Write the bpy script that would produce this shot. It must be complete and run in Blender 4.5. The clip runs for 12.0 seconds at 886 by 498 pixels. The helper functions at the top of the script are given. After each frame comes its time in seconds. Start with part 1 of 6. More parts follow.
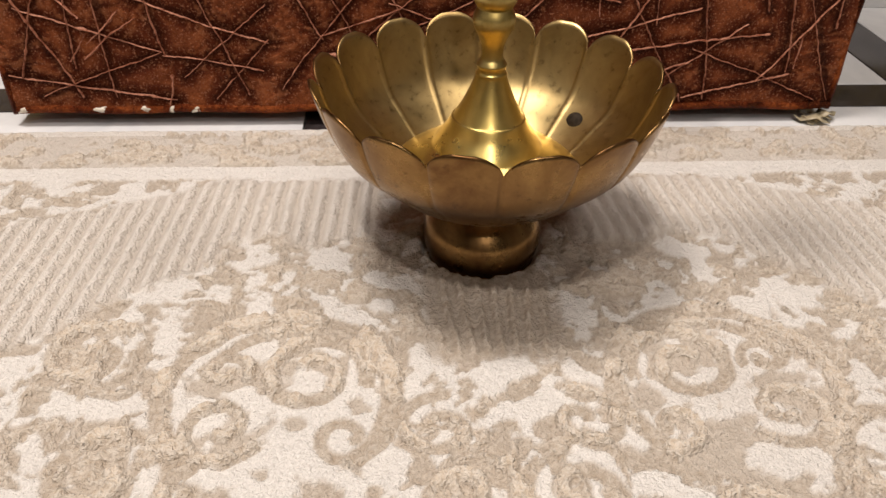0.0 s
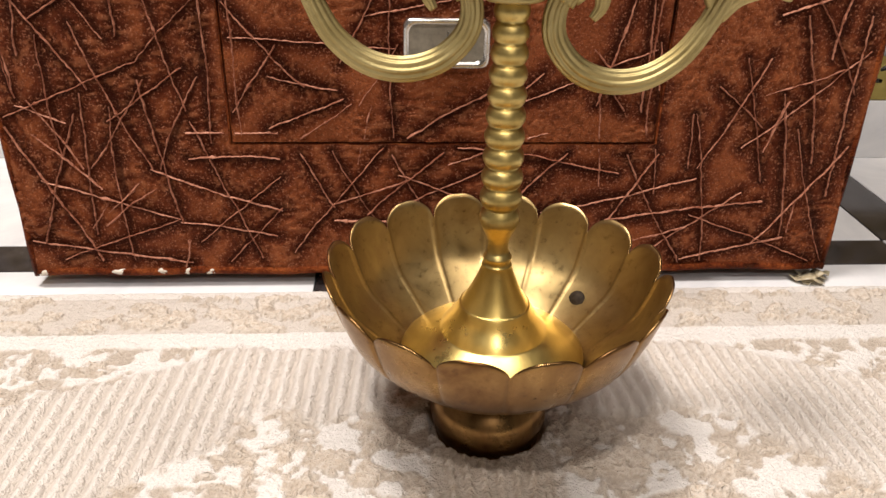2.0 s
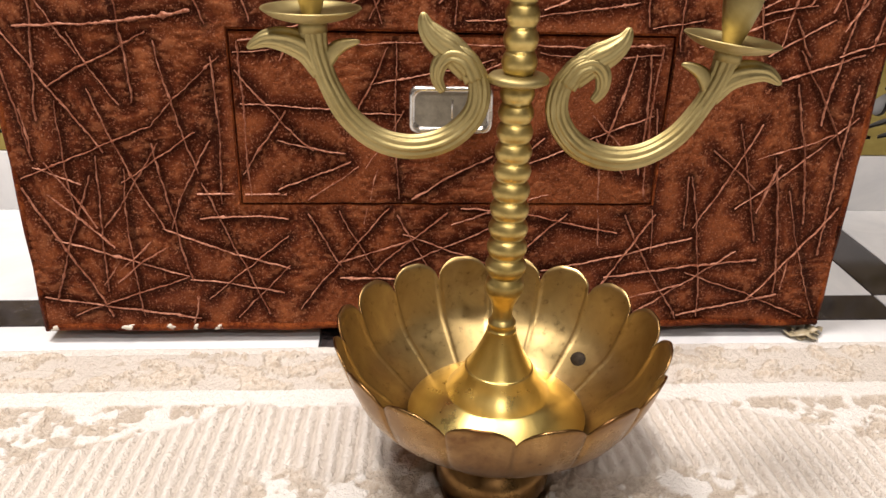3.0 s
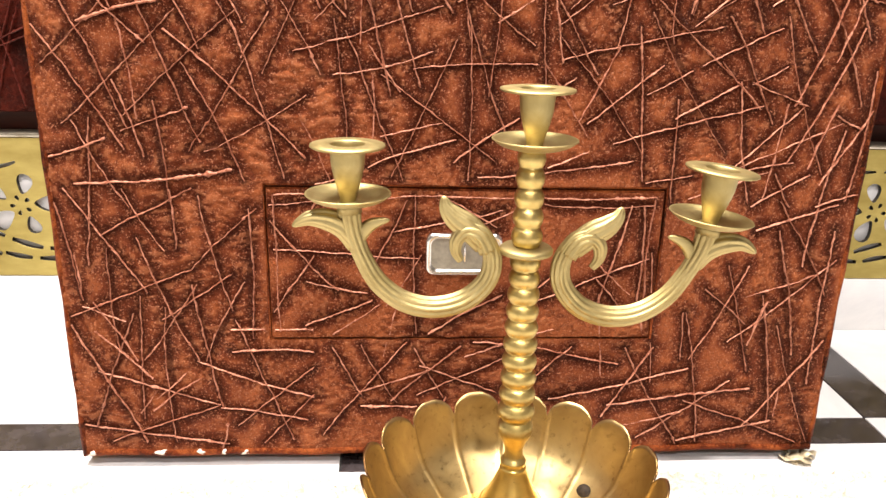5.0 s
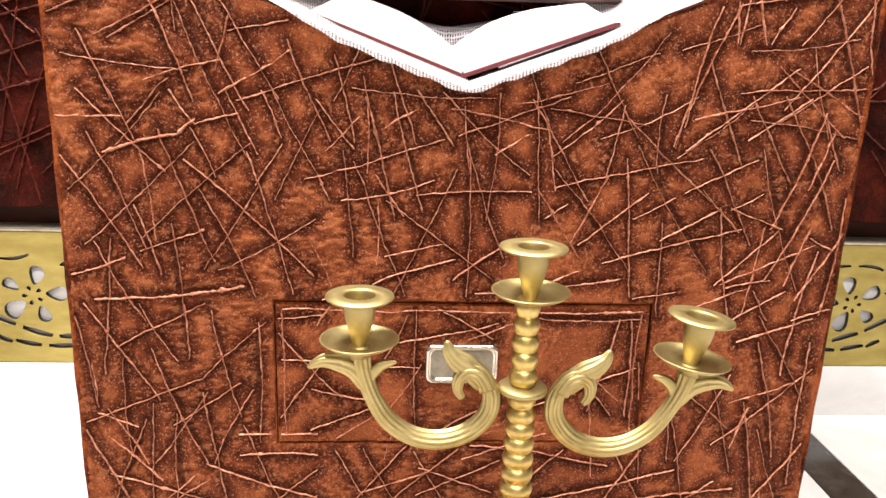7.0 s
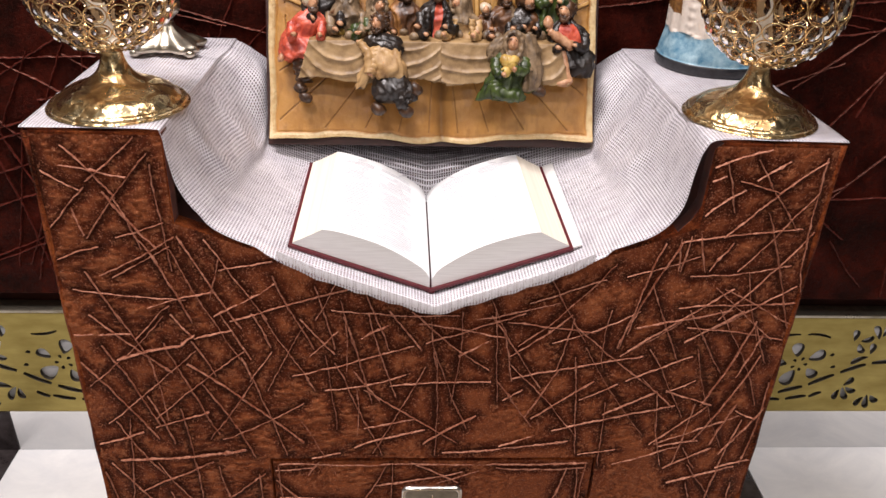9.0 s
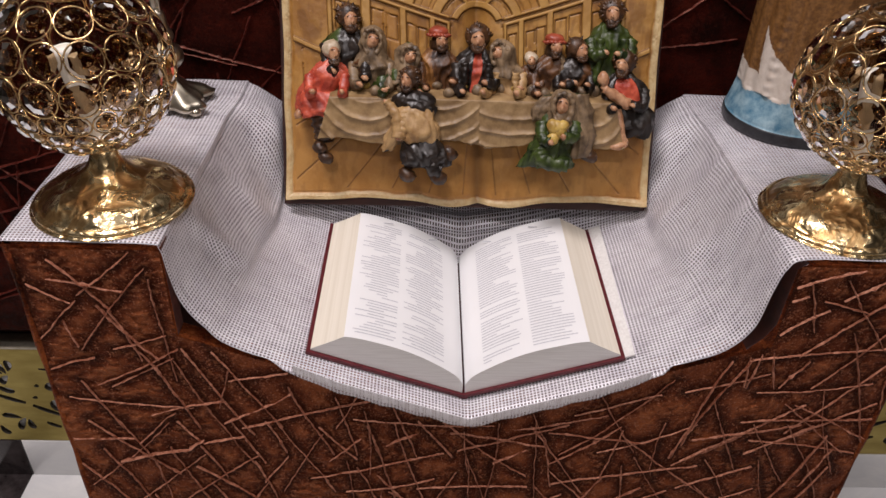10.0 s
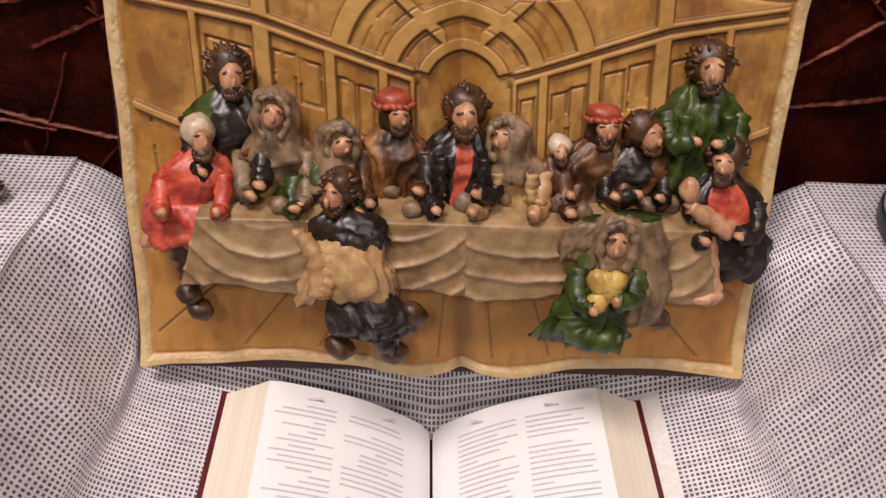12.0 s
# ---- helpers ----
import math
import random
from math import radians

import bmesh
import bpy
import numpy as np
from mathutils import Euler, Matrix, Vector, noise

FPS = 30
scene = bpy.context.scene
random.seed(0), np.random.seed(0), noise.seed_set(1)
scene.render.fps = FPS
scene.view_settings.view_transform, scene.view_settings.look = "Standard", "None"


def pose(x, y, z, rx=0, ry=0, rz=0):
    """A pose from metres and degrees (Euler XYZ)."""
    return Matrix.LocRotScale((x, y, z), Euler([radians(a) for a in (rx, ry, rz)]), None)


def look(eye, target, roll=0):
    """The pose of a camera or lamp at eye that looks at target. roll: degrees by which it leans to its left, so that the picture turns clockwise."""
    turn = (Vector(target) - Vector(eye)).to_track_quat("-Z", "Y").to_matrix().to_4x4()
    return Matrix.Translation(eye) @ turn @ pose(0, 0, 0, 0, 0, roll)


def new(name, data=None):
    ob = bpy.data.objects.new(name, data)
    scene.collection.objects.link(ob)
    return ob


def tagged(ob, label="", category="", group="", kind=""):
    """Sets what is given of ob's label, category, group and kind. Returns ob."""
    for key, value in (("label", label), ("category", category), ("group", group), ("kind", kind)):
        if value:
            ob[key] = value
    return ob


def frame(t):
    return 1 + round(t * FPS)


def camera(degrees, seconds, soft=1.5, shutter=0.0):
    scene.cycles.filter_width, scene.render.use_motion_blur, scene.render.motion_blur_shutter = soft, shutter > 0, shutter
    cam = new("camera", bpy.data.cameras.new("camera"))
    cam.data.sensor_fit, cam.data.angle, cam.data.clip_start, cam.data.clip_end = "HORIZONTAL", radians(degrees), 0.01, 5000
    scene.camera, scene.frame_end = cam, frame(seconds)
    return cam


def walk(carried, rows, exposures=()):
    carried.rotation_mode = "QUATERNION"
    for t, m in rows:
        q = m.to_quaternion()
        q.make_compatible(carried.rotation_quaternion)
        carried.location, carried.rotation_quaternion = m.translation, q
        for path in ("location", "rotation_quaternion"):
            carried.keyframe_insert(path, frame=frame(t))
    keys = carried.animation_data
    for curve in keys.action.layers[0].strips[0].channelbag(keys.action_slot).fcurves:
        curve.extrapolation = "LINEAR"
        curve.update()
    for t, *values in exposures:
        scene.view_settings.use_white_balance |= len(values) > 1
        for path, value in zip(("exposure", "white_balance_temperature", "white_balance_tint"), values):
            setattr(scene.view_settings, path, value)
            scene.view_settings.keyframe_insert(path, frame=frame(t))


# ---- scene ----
cam = camera(58.8, 12.0, soft=1.5)
PATH = [
    (0, (-0.042, -0.686, 0.337), (0.082, 0.942, -0.818), 1.5),
    (0.5, (-0.042, -0.669, 0.346), (0.087, 0.977, -0.783), 1.6),
    (1, (-0.041, -0.658, 0.351), (0.088, 1.026, -0.72), 1.7),
    (1.5, (-0.042, -0.657, 0.37), (0.082, 1.068, -0.636), 1.5),
    (2, (-0.046, -0.673, 0.393), (0.075, 1.091, -0.54), 1.4),
    (2.5, (-0.05, -0.675, 0.403), (0.079, 1.112, -0.487), 1.7),
    (3, (-0.055, -0.681, 0.42), (0.079, 1.124, -0.431), 1.7),
    (4.8, (-0.067, -0.719, 0.476), (0.052, 1.166, -0.181), 1.3),
    (5, (-0.068, -0.724, 0.484), (0.053, 1.169, -0.153), 1.5),
    (5.5, (-0.063, -0.723, 0.492), (0.064, 1.18, -0.109), 1.3),
    (6, (-0.068, -0.747, 0.507), (0.057, 1.158, -0.088), 1.1),
    (6.5, (-0.077, -0.746, 0.543), (0.042, 1.177, 0.007), 1.4),
    (6.7, (-0.082, -0.749, 0.554), (0.053, 1.174, 0.021), 1.9),
    (8.3, (-0.079, -0.726, 0.751), (0.11, 1.114, -0.011), 1.8),
    (8.5, (-0.074, -0.728, 0.815), (0.097, 1.087, -0.007), 1.7),
    (9, (-0.044, -0.695, 0.973), (0.067, 1.051, 0.003), 2.4),
    (9.5, (-0.034, -0.635, 1.046), (0.022, 1.052, -0.028), 2.2),
    (10, (-0.056, -0.52, 1.076), (0.004, 1.117, -0.071), 2.6),
    (10.5, (-0.068, -0.464, 1.113), (0.033, 1.142, -0.074), 3.0),
    (11, (-0.072, -0.361, 1.107), (0.025, 1.24, -0.088), 3.3),
    (11.5, (-0.045, -0.206, 1.068), (0.055, 1.365, -0.165), 4.0),
    (12, (-0.03, -0.115, 1.025), (0.055, 1.387, -0.293), 3.8),
]
walk(cam, [(t, look(eye, target, roll)) for t, eye, target, roll in PATH],
     exposures=[(0.0, 0.4, 6600, 15), (0.5, 0.45, 6550, 15), (1.5, 0.7, 6500, 15), (2.5, 0.85, 6450, 15), (3.2, 0.95, 6450, 15), (5.0, 2.0, 6450, 15), (6.0, 2.2, 6450, 14), (6.5, 2.08, 6450, 14),
                (8.5, 1.02, 6350, 16), (9.0, 0.42, 6250, 18), (9.5, -0.02, 6200, 19), (10.5, -0.54, 6350, 20), (11.5, -0.25, 6600, 21), (12.0, -0.22, 6700, 22)])

# ---- light: a few ceiling lamps in a closed room with dimmed walls ----
world = bpy.data.worlds.new("World")
scene.world = world
world.use_nodes = True
world.node_tree.nodes["Background"].inputs[0].default_value = (0.9, 0.8, 0.7, 1)
world.node_tree.nodes["Background"].inputs[1].default_value = 0.0


def ceiling_lamp(x, y, z, size, watts, colour, target=None):
    data = bpy.data.lights.new("ceiling_lamp", "AREA")
    data.shape, data.size, data.energy, data.color = "DISK", size, watts, colour
    ob = new("ceiling_lamp", data)
    ob.matrix_basis = look((x, y, z), target or (x, y + 0.001, 0))
    return ob


ceiling_lamp(-0.60, -0.20, 2.6, 0.60, 42, (1.0, 0.935, 0.86))
ceiling_lamp(0.55, -0.20, 2.6, 0.60, 11, (1.0, 0.935, 0.86))
ceiling_lamp(-0.45, -1.5, 2.6, 0.14, 19, (1.0, 0.93, 0.85))
ceiling_lamp(0.75, -1.5, 2.6, 0.14, 5, (1.0, 0.93, 0.85))
ceiling_lamp(0.2, -3.0, 2.6, 0.30, 18, (1.0, 0.93, 0.85))


# ---- materials ----
class Mat:
    """Short hand for building a node material."""

    def __init__(self, name, rough=0.5, metal=0.0, spec=0.5):
        self.m = bpy.data.materials.new(name)
        self.m.use_nodes = True
        self.t = self.m.node_tree
        self.b = self.t.nodes["Principled BSDF"]
        self.b.inputs["Roughness"].default_value = rough
        self.b.inputs["Metallic"].default_value = metal
        self.b.inputs["Specular IOR Level"].default_value = spec
        self.co = self.t.nodes.new("ShaderNodeTexCoord").outputs["Object"]

    def node(self, kind, **sockets):
        n = self.t.nodes.new(kind)
        for k, v in sockets.items():
            self.put(n.inputs[k.replace("_", " ")], v)
        return n

    def put(self, socket, v):
        if isinstance(v, bpy.types.NodeSocket):
            self.t.links.new(v, socket)
        else:
            socket.default_value = v

    def noise(self, scale, detail=4.0, rough=0.55, stretch=None, dist=0.0, vec=None):
        vec = vec or self.co
        if stretch:
            mp = self.node("ShaderNodeMapping", Vector=vec)
            mp.inputs["Scale"].default_value = stretch
            vec = mp.outputs[0]
        n = self.node("ShaderNodeTexNoise", Vector=vec, Scale=scale, Detail=detail, Roughness=rough, Distortion=dist)
        return n.outputs["Fac"]

    def ramp(self, fac, stops):
        n = self.node("ShaderNodeValToRGB", Fac=fac)
        e = n.color_ramp.elements
        while len(e) < len(stops):
            e.new(0.5)
        for el, (p, c) in zip(e, stops):
            el.position = p
            el.color = (*c, 1) if len(c) == 3 else c
        return n.outputs["Color"]

    def grey(self, fac, a, b, lo=0.0, hi=1.0):
        n = self.node("ShaderNodeMapRange", Value=fac)
        for k, v in zip(("From Min", "From Max", "To Min", "To Max"), (a, b, lo, hi)):
            n.inputs[k].default_value = v
        return n.outputs[0]

    def mix(self, fac, a, b, mode="MIX"):
        n = self.t.nodes.new("ShaderNodeMix")
        n.data_type, n.blend_type = "RGBA", mode
        for i, v in ((0, fac), (6, a), (7, b)):
            if isinstance(v, tuple) and len(v) == 3:
                v = (*v, 1)
            self.put(n.inputs[i], v)
        return n.outputs[2]

    def math(self, op, a, b=0.0):
        n = self.t.nodes.new("ShaderNodeMath")
        n.operation = op
        self.put(n.inputs[0], a)
        self.put(n.inputs[1], b)
        return n.outputs[0]

    def attr(self, name):
        n = self.t.nodes.new("ShaderNodeAttribute")
        n.attribute_name = name
        return n.outputs["Fac"]

    def colour(self, v):
        self.put(self.b.inputs["Base Color"], (*v, 1) if isinstance(v, tuple) and len(v) == 3 else v)
        return self

    def rough(self, v):
        self.put(self.b.inputs["Roughness"], v)
        return self

    def bump(self, height, strength=0.3, distance=0.001):
        n = self.node("ShaderNodeBump", Height=height, Strength=strength, Distance=distance)
        self.t.links.new(n.outputs[0], self.b.inputs["Normal"])
        return self


def leather_material(name, dark, mid, light, rough=0.42, relief=False):
    """Crinkled, antiqued red-brown leathercloth: dark stain in the hollows, worn orange on the high spots. With relief,
    shade beside the twigs is painted in too.
    """
    m = Mat(name, rough, 0.0, 0.11 if relief else 0.10)
    m.b.inputs["Specular Tint"].default_value = (1.0, 0.52, 0.38, 1)
    big = m.noise(17, 3, 0.55, dist=0.4)
    small = m.noise(120, 5, 0.66, dist=0.8)
    fac = m.math("ADD", m.math("MULTIPLY", big, 0.85), m.math("MULTIPLY", small, 0.5))
    fibres = m.noise(330, 4, 0.70, dist=1.2)
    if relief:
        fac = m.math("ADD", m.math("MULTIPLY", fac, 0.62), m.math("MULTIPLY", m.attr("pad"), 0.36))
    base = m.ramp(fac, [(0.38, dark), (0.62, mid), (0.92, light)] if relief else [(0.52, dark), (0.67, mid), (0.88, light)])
    high = (light[0] * 1.2 + 0.02, light[1] * 1.45 + 0.012, light[2] * 1.7 + 0.008)
    base = m.mix(m.grey(fibres, 0.54, 0.68, 0.0, 0.30 if relief else 0.45), base, high)
    base = m.mix(m.grey(fibres, 0.45, 0.35, 0.0, 0.45 if relief else 0.7), base, dark)
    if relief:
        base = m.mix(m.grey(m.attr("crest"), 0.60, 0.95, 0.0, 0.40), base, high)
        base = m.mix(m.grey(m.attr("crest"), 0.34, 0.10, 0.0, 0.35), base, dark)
        # fine pinkish specks are glints on the grain, painted as colour
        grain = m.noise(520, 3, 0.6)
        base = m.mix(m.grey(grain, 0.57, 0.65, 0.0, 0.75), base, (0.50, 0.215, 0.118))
        # dark line along each twig: stain plus the twig's shade, both as colour
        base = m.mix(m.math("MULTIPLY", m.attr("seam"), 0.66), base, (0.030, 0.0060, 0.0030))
    m.colour(base)
    m.rough(m.grey(small, 0.3, 0.7, rough - 0.08, rough + 0.18))
    m.bump(m.math("ADD", m.math("MULTIPLY", small, 0.6), m.math("MULTIPLY", fibres, 1.3)), 1.0, 0.0030)
    return m.m


LEATHER = leather_material("antiqued_leathercloth", (0.022, 0.0045, 0.0022), (0.150, 0.0290, 0.0090), (0.43, 0.115, 0.030))
LEATHER_SKIN = leather_material("crinkled_leathercloth", (0.044, 0.0084, 0.0036), (0.138, 0.0305, 0.0120), (0.40, 0.116, 0.040), 0.38, True)
# altar cladding: the same leathercloth, redder, with shade darkened into its tones
LEATHER_DEEP_SHADED = leather_material("shaded_deep_red_leathercloth", (0.007, 0.0009, 0.0006), (0.028, 0.0034, 0.0020), (0.080, 0.010, 0.005), 0.45)


def ridge_material(name, low, high):
    m = Mat(name, 0.34, 0.0, 0.42)
    m.b.inputs["Specular Tint"].default_value = (1.0, 0.62, 0.46, 1)
    n = m.math("ADD", m.math("MULTIPLY", m.noise(380, 4, 0.7), 0.55), m.math("MULTIPLY", m.noise(75, 3, 0.6), 0.45))
    info = m.t.nodes.new("ShaderNodeObjectInfo").outputs["Random"]
    # the pale end of the ramp puts highlights into the ridge colour
    c = m.ramp(n, [(0.41, low), (0.60, high)])
    c = m.mix(m.grey(info, 0, 1, 0.0, 0.40), c, low)
    m.colour(c).bump(n, 0.6, 0.0012)
    return m.m


RIDGE = ridge_material("highlit_ridge", (0.165, 0.041, 0.018), (0.58, 0.262, 0.168))
# ridges of the altar panel, darkened for the shade there
RIDGE_DEEP_SHADED = ridge_material("shaded_deep_red_ridge", (0.035, 0.005, 0.004), (0.13, 0.022, 0.014))
# ridge flanks: stain and the shade along the twig in one dark colour
_m = Mat("dark_stain_and_shade", 0.62, 0.0, 0.2)
STAIN_AND_SHADE = _m.colour(_m.ramp(_m.noise(200), [(0.3, (0.018, 0.0040, 0.0024)), (0.7, (0.070, 0.0155, 0.0070))])).m


def brass_material(name, a, b, spot, rough, amount=0.5, metal=1.0, scale=22):
    m = Mat(name, rough, metal)
    big = m.noise(scale, 5, 0.62, dist=0.6)
    fine = m.noise(160, 5, 0.65)
    c = m.ramp(big, [(0.32, b), (0.62, a)])
    c = m.mix(m.grey(fine, 0.58, 0.78, 0.0, amount), c, spot)
    m.colour(c)
    m.rough(m.grey(m.math("ADD", big, m.math("MULTIPLY", fine, 0.5)), 0.5, 1.0, rough + 0.14, rough - 0.05))
    m.bump(m.noise(60, 3), 0.05, 0.001)
    return m.m


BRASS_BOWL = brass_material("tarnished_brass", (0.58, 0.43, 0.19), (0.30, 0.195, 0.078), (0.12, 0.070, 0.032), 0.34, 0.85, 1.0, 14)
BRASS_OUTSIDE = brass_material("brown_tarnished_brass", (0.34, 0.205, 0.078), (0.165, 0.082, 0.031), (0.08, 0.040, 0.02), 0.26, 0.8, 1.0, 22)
BRASS_DOME = brass_material("polished_brass", (0.78, 0.60, 0.21), (0.62, 0.46, 0.14), (0.42, 0.28, 0.08), 0.28, 0.25)
BRASS_ARM = brass_material("pale_cast_brass", (0.50, 0.415, 0.195), (0.37, 0.295, 0.122), (0.24, 0.175, 0.07), 0.46, 0.5)
GOLD_CUP = brass_material("bright_gold_plate", (0.78, 0.56, 0.28), (0.38, 0.22, 0.09), (0.16, 0.08, 0.03), 0.18, 0.6, 1.0, 60)
_m = Mat("mottled_gold_plate", 0.14, 1.0)
_n = _m.noise(48, 3, 0.6, dist=1.2)
# bright and dark blotches put mirrored reflections into the gold's colour
_c = _m.ramp(_n, [(0.38, (0.42, 0.25, 0.10)), (0.46, (0.58, 0.38, 0.17)), (0.53, (0.86, 0.67, 0.36)), (0.70, (0.92, 0.76, 0.46))])
_c = _m.mix(_m.grey(_m.noise(120, 4, 0.7), 0.56, 0.70, 0.0, 0.40), _c, (0.24, 0.125, 0.05))
GOLD_FOOT = _m.colour(_c).rough(_m.grey(_n, 0.35, 0.6, 0.38, 0.22)).bump(_m.math("ADD", _m.math("MULTIPLY", _n, 0.6), _m.math("MULTIPLY", _m.noise(42, 2), 2.0)), 0.42, 0.006).m
BRASS_STEM = brass_material("polished_stem_brass", (0.66, 0.52, 0.20), (0.46, 0.34, 0.11), (0.24, 0.16, 0.05), 0.36, 0.5, 1.0, 40)
_m = Mat("gold_band_paint", 0.45, 0.75)
_n = _m.noise(12, 5, 0.6, stretch=(1, 1, 3))
GOLD_BAND = _m.colour(_m.ramp(_n, [(0.3, (0.31, 0.235, 0.060)), (0.7, (0.50, 0.40, 0.125))])).bump(_m.noise(90), 0.15, 0.002).m
SILVER = brass_material("dull_silver", (0.58, 0.53, 0.43), (0.34, 0.30, 0.22), (0.16, 0.13, 0.09), 0.3, 0.7)
CHROME = brass_material("worn_chrome", (0.78, 0.76, 0.72), (0.6, 0.58, 0.54), (0.3, 0.28, 0.25), 0.18, 0.3)

_m = Mat("white_marble", 0.16)
_n = _m.noise(5, 8, 0.65, dist=1.5)
WHITE_MARBLE = _m.colour(_m.ramp(_n, [(0.35, (0.66, 0.67, 0.68)), (0.6, (0.80, 0.80, 0.79))])).m
_m = Mat("black_granite", 0.14)
_n = _m.noise(30, 6, 0.7)
BLACK_STONE = _m.colour(_m.ramp(_n, [(0.35, (0.018, 0.014, 0.014)), (0.7, (0.06, 0.05, 0.05))])).m
# darker than white paint, so that the room bounces less light
_m = Mat("dimmed_wall_paint", 0.6)
WALL_PAINT = _m.colour(_m.ramp(_m.noise(3), [(0.3, (0.24, 0.21, 0.18)), (0.7, (0.29, 0.26, 0.22))])).m
_m = Mat("paper_edges", 0.7)
_n = _m.noise(60, 4, 0.6, stretch=(1, 0.05, 14))
PAPER_EDGE = _m.colour(_m.ramp(_n, [(0.35, (0.70, 0.645, 0.53)), (0.65, (0.78, 0.73, 0.62))])).bump(_m.noise(400, 2, 0.5, stretch=(1, 0.02, 6)), 0.4, 0.0006).m
_m = Mat("paper_end", 0.7)
PAPER_END = _m.colour(_m.ramp(_m.noise(300, 3, 0.5, stretch=(0.1, 1, 4)), [(0.35, (0.70, 0.685, 0.66)), (0.65, (0.80, 0.79, 0.765))])).m
_m = Mat("thin_page", 0.55)
PAGE = _m.colour(_m.ramp(_m.noise(9, 3), [(0.3, (0.82, 0.825, 0.83)), (0.7, (0.87, 0.875, 0.88))])).m
_m = Mat("printers_ink", 0.7)
INK = _m.colour(_m.ramp(_m.noise(600), [(0.3, (0.46, 0.46, 0.50)), (0.7, (0.66, 0.66, 0.70))])).m
_m = Mat("maroon_cover", 0.45)
COVER = _m.colour(_m.ramp(_m.noise(200), [(0.3, (0.07, 0.006, 0.010)), (0.7, (0.13, 0.015, 0.02))])).m
_m = Mat("dark_wood_and_shade", 0.4)
WOOD_AND_SHADE = _m.colour(_m.ramp(_m.noise(20, 4, 0.6, stretch=(1, 1, 6)), [(0.3, (0.018, 0.006, 0.005)), (0.7, (0.05, 0.015, 0.010))])).m
_m = Mat("tarnished_bolt", 0.75, 0.0, 0.08)
BOLT = _m.colour(_m.ramp(_m.noise(300), [(0.3, (0.014, 0.011, 0.009)), (0.7, (0.045, 0.034, 0.024))])).m
_m = Mat("candle_wax", 0.45)
WAX = _m.colour((0.78, 0.74, 0.66)).m
_m = Mat("crystal", 0.04)
_m.b.inputs["Transmission Weight"].default_value = 1.0
_m.b.inputs["IOR"].default_value = 1.22
CRYSTAL = _m.colour((0.50, 0.37, 0.23)).m


def painted(name, a, b, rough=0.38, scale=120):
    m = Mat(name, rough)
    n = m.noise(scale, 5, 0.65)
    return m.colour(m.ramp(n, [(0.34, a), (0.66, b)])).bump(n, 0.4, 0.0014).m


# ---- mesh helpers ----
def link(name, bm, mats, parent=None, label="", smooth=True):
    me = bpy.data.meshes.new(name)
    if smooth:
        for f in bm.faces:
            f.smooth = True
    bm.to_mesh(me)
    bm.free()
    return place(name, me, mats, parent, label)


def place(name, me, mats, parent=None, label=""):
    for m in mats if isinstance(mats, (list, tuple)) else [mats]:
        if not me.materials or m.name not in [x.name for x in me.materials if x]:
            me.materials.append(m)
    ob = new(name, me)
    if parent is not None:
        ob.parent = parent
    if label:
        ob["label"] = label
    return ob


def part(name, bm, material, parent, label="", smooth=True):
    return link(name, bm, material, parent, label, smooth)


def empty(name, at=(0, 0, 0)):
    ob = new(name)
    ob.empty_display_size = 0.05
    ob.location = at
    return ob


def add_box(bm, x0, x1, y0, y1, z0, z1, bevel=0.0, seg=2, mat=0):
    r = bmesh.ops.create_cube(bm, size=1, matrix=Matrix.LocRotScale(
        ((x0 + x1) / 2, (y0 + y1) / 2, (z0 + z1) / 2), None, (x1 - x0, y1 - y0, z1 - z0)))
    vs = r["verts"]
    if bevel:
        es = list({e for v in vs for e in v.link_edges})
        out = bmesh.ops.bevel(bm, geom=es, offset=bevel, segments=seg, affect="EDGES", profile=0.5)
        fs = out["faces"]
    else:
        fs = {f for v in vs for f in v.link_faces}
    if mat:
        for f in fs:
            f.material_index = mat
    return bm


def box(*a, **k):
    return add_box(bmesh.new(), *a, **k)


def revolve(profile, seg=48, at=(0, 0, 0), bm=None, close=True):
    """A turned solid from (radius, height) pairs."""
    bm = bm or bmesh.new()
    rings = []
    for r, z in profile:
        if r < 1e-5:
            rings.append([bm.verts.new((at[0], at[1], at[2] + z))])
        else:
            rings.append([bm.verts.new((at[0] + r * math.cos(2 * math.pi * i / seg), at[1] + r * math.sin(2 * math.pi * i / seg), at[2] + z)) for i in range(seg)])
    for a, b in zip(rings, rings[1:]):
        for i in range(seg):
            j = (i + 1) % seg
            if len(a) == 1 and len(b) == 1:
                continue
            if len(a) == 1:
                bm.faces.new((a[0], b[j], b[i]))
            elif len(b) == 1:
                bm.faces.new((a[i], a[j], b[0]))
            else:
                bm.faces.new((a[i], a[j], b[j], b[i]))
    if close:
        for ring, flip in ((rings[0], True), (rings[-1], False)):
            if len(ring) > 1:
                bm.faces.new(ring[::-1] if flip else ring)
    return bm


def smooth_profile(pts, n=6):
    """Catmull-Rom through the given pairs."""
    out = []
    p = [pts[0]] + list(pts) + [pts[-1]]
    for i in range(1, len(p) - 2):
        for k in range(n):
            t = k / n
            q = []
            for c in range(len(p[0])):
                a, b, d, e = p[i - 1][c], p[i][c], p[i + 1][c], p[i + 2][c]
                q.append(0.5 * (2 * b + (d - a) * t + (2 * a - 5 * b + 4 * d - e) * t * t + (3 * b - a - 3 * d + e) * t ** 3))
            out.append(tuple(q))
    out.append(tuple(pts[-1]))
    return out


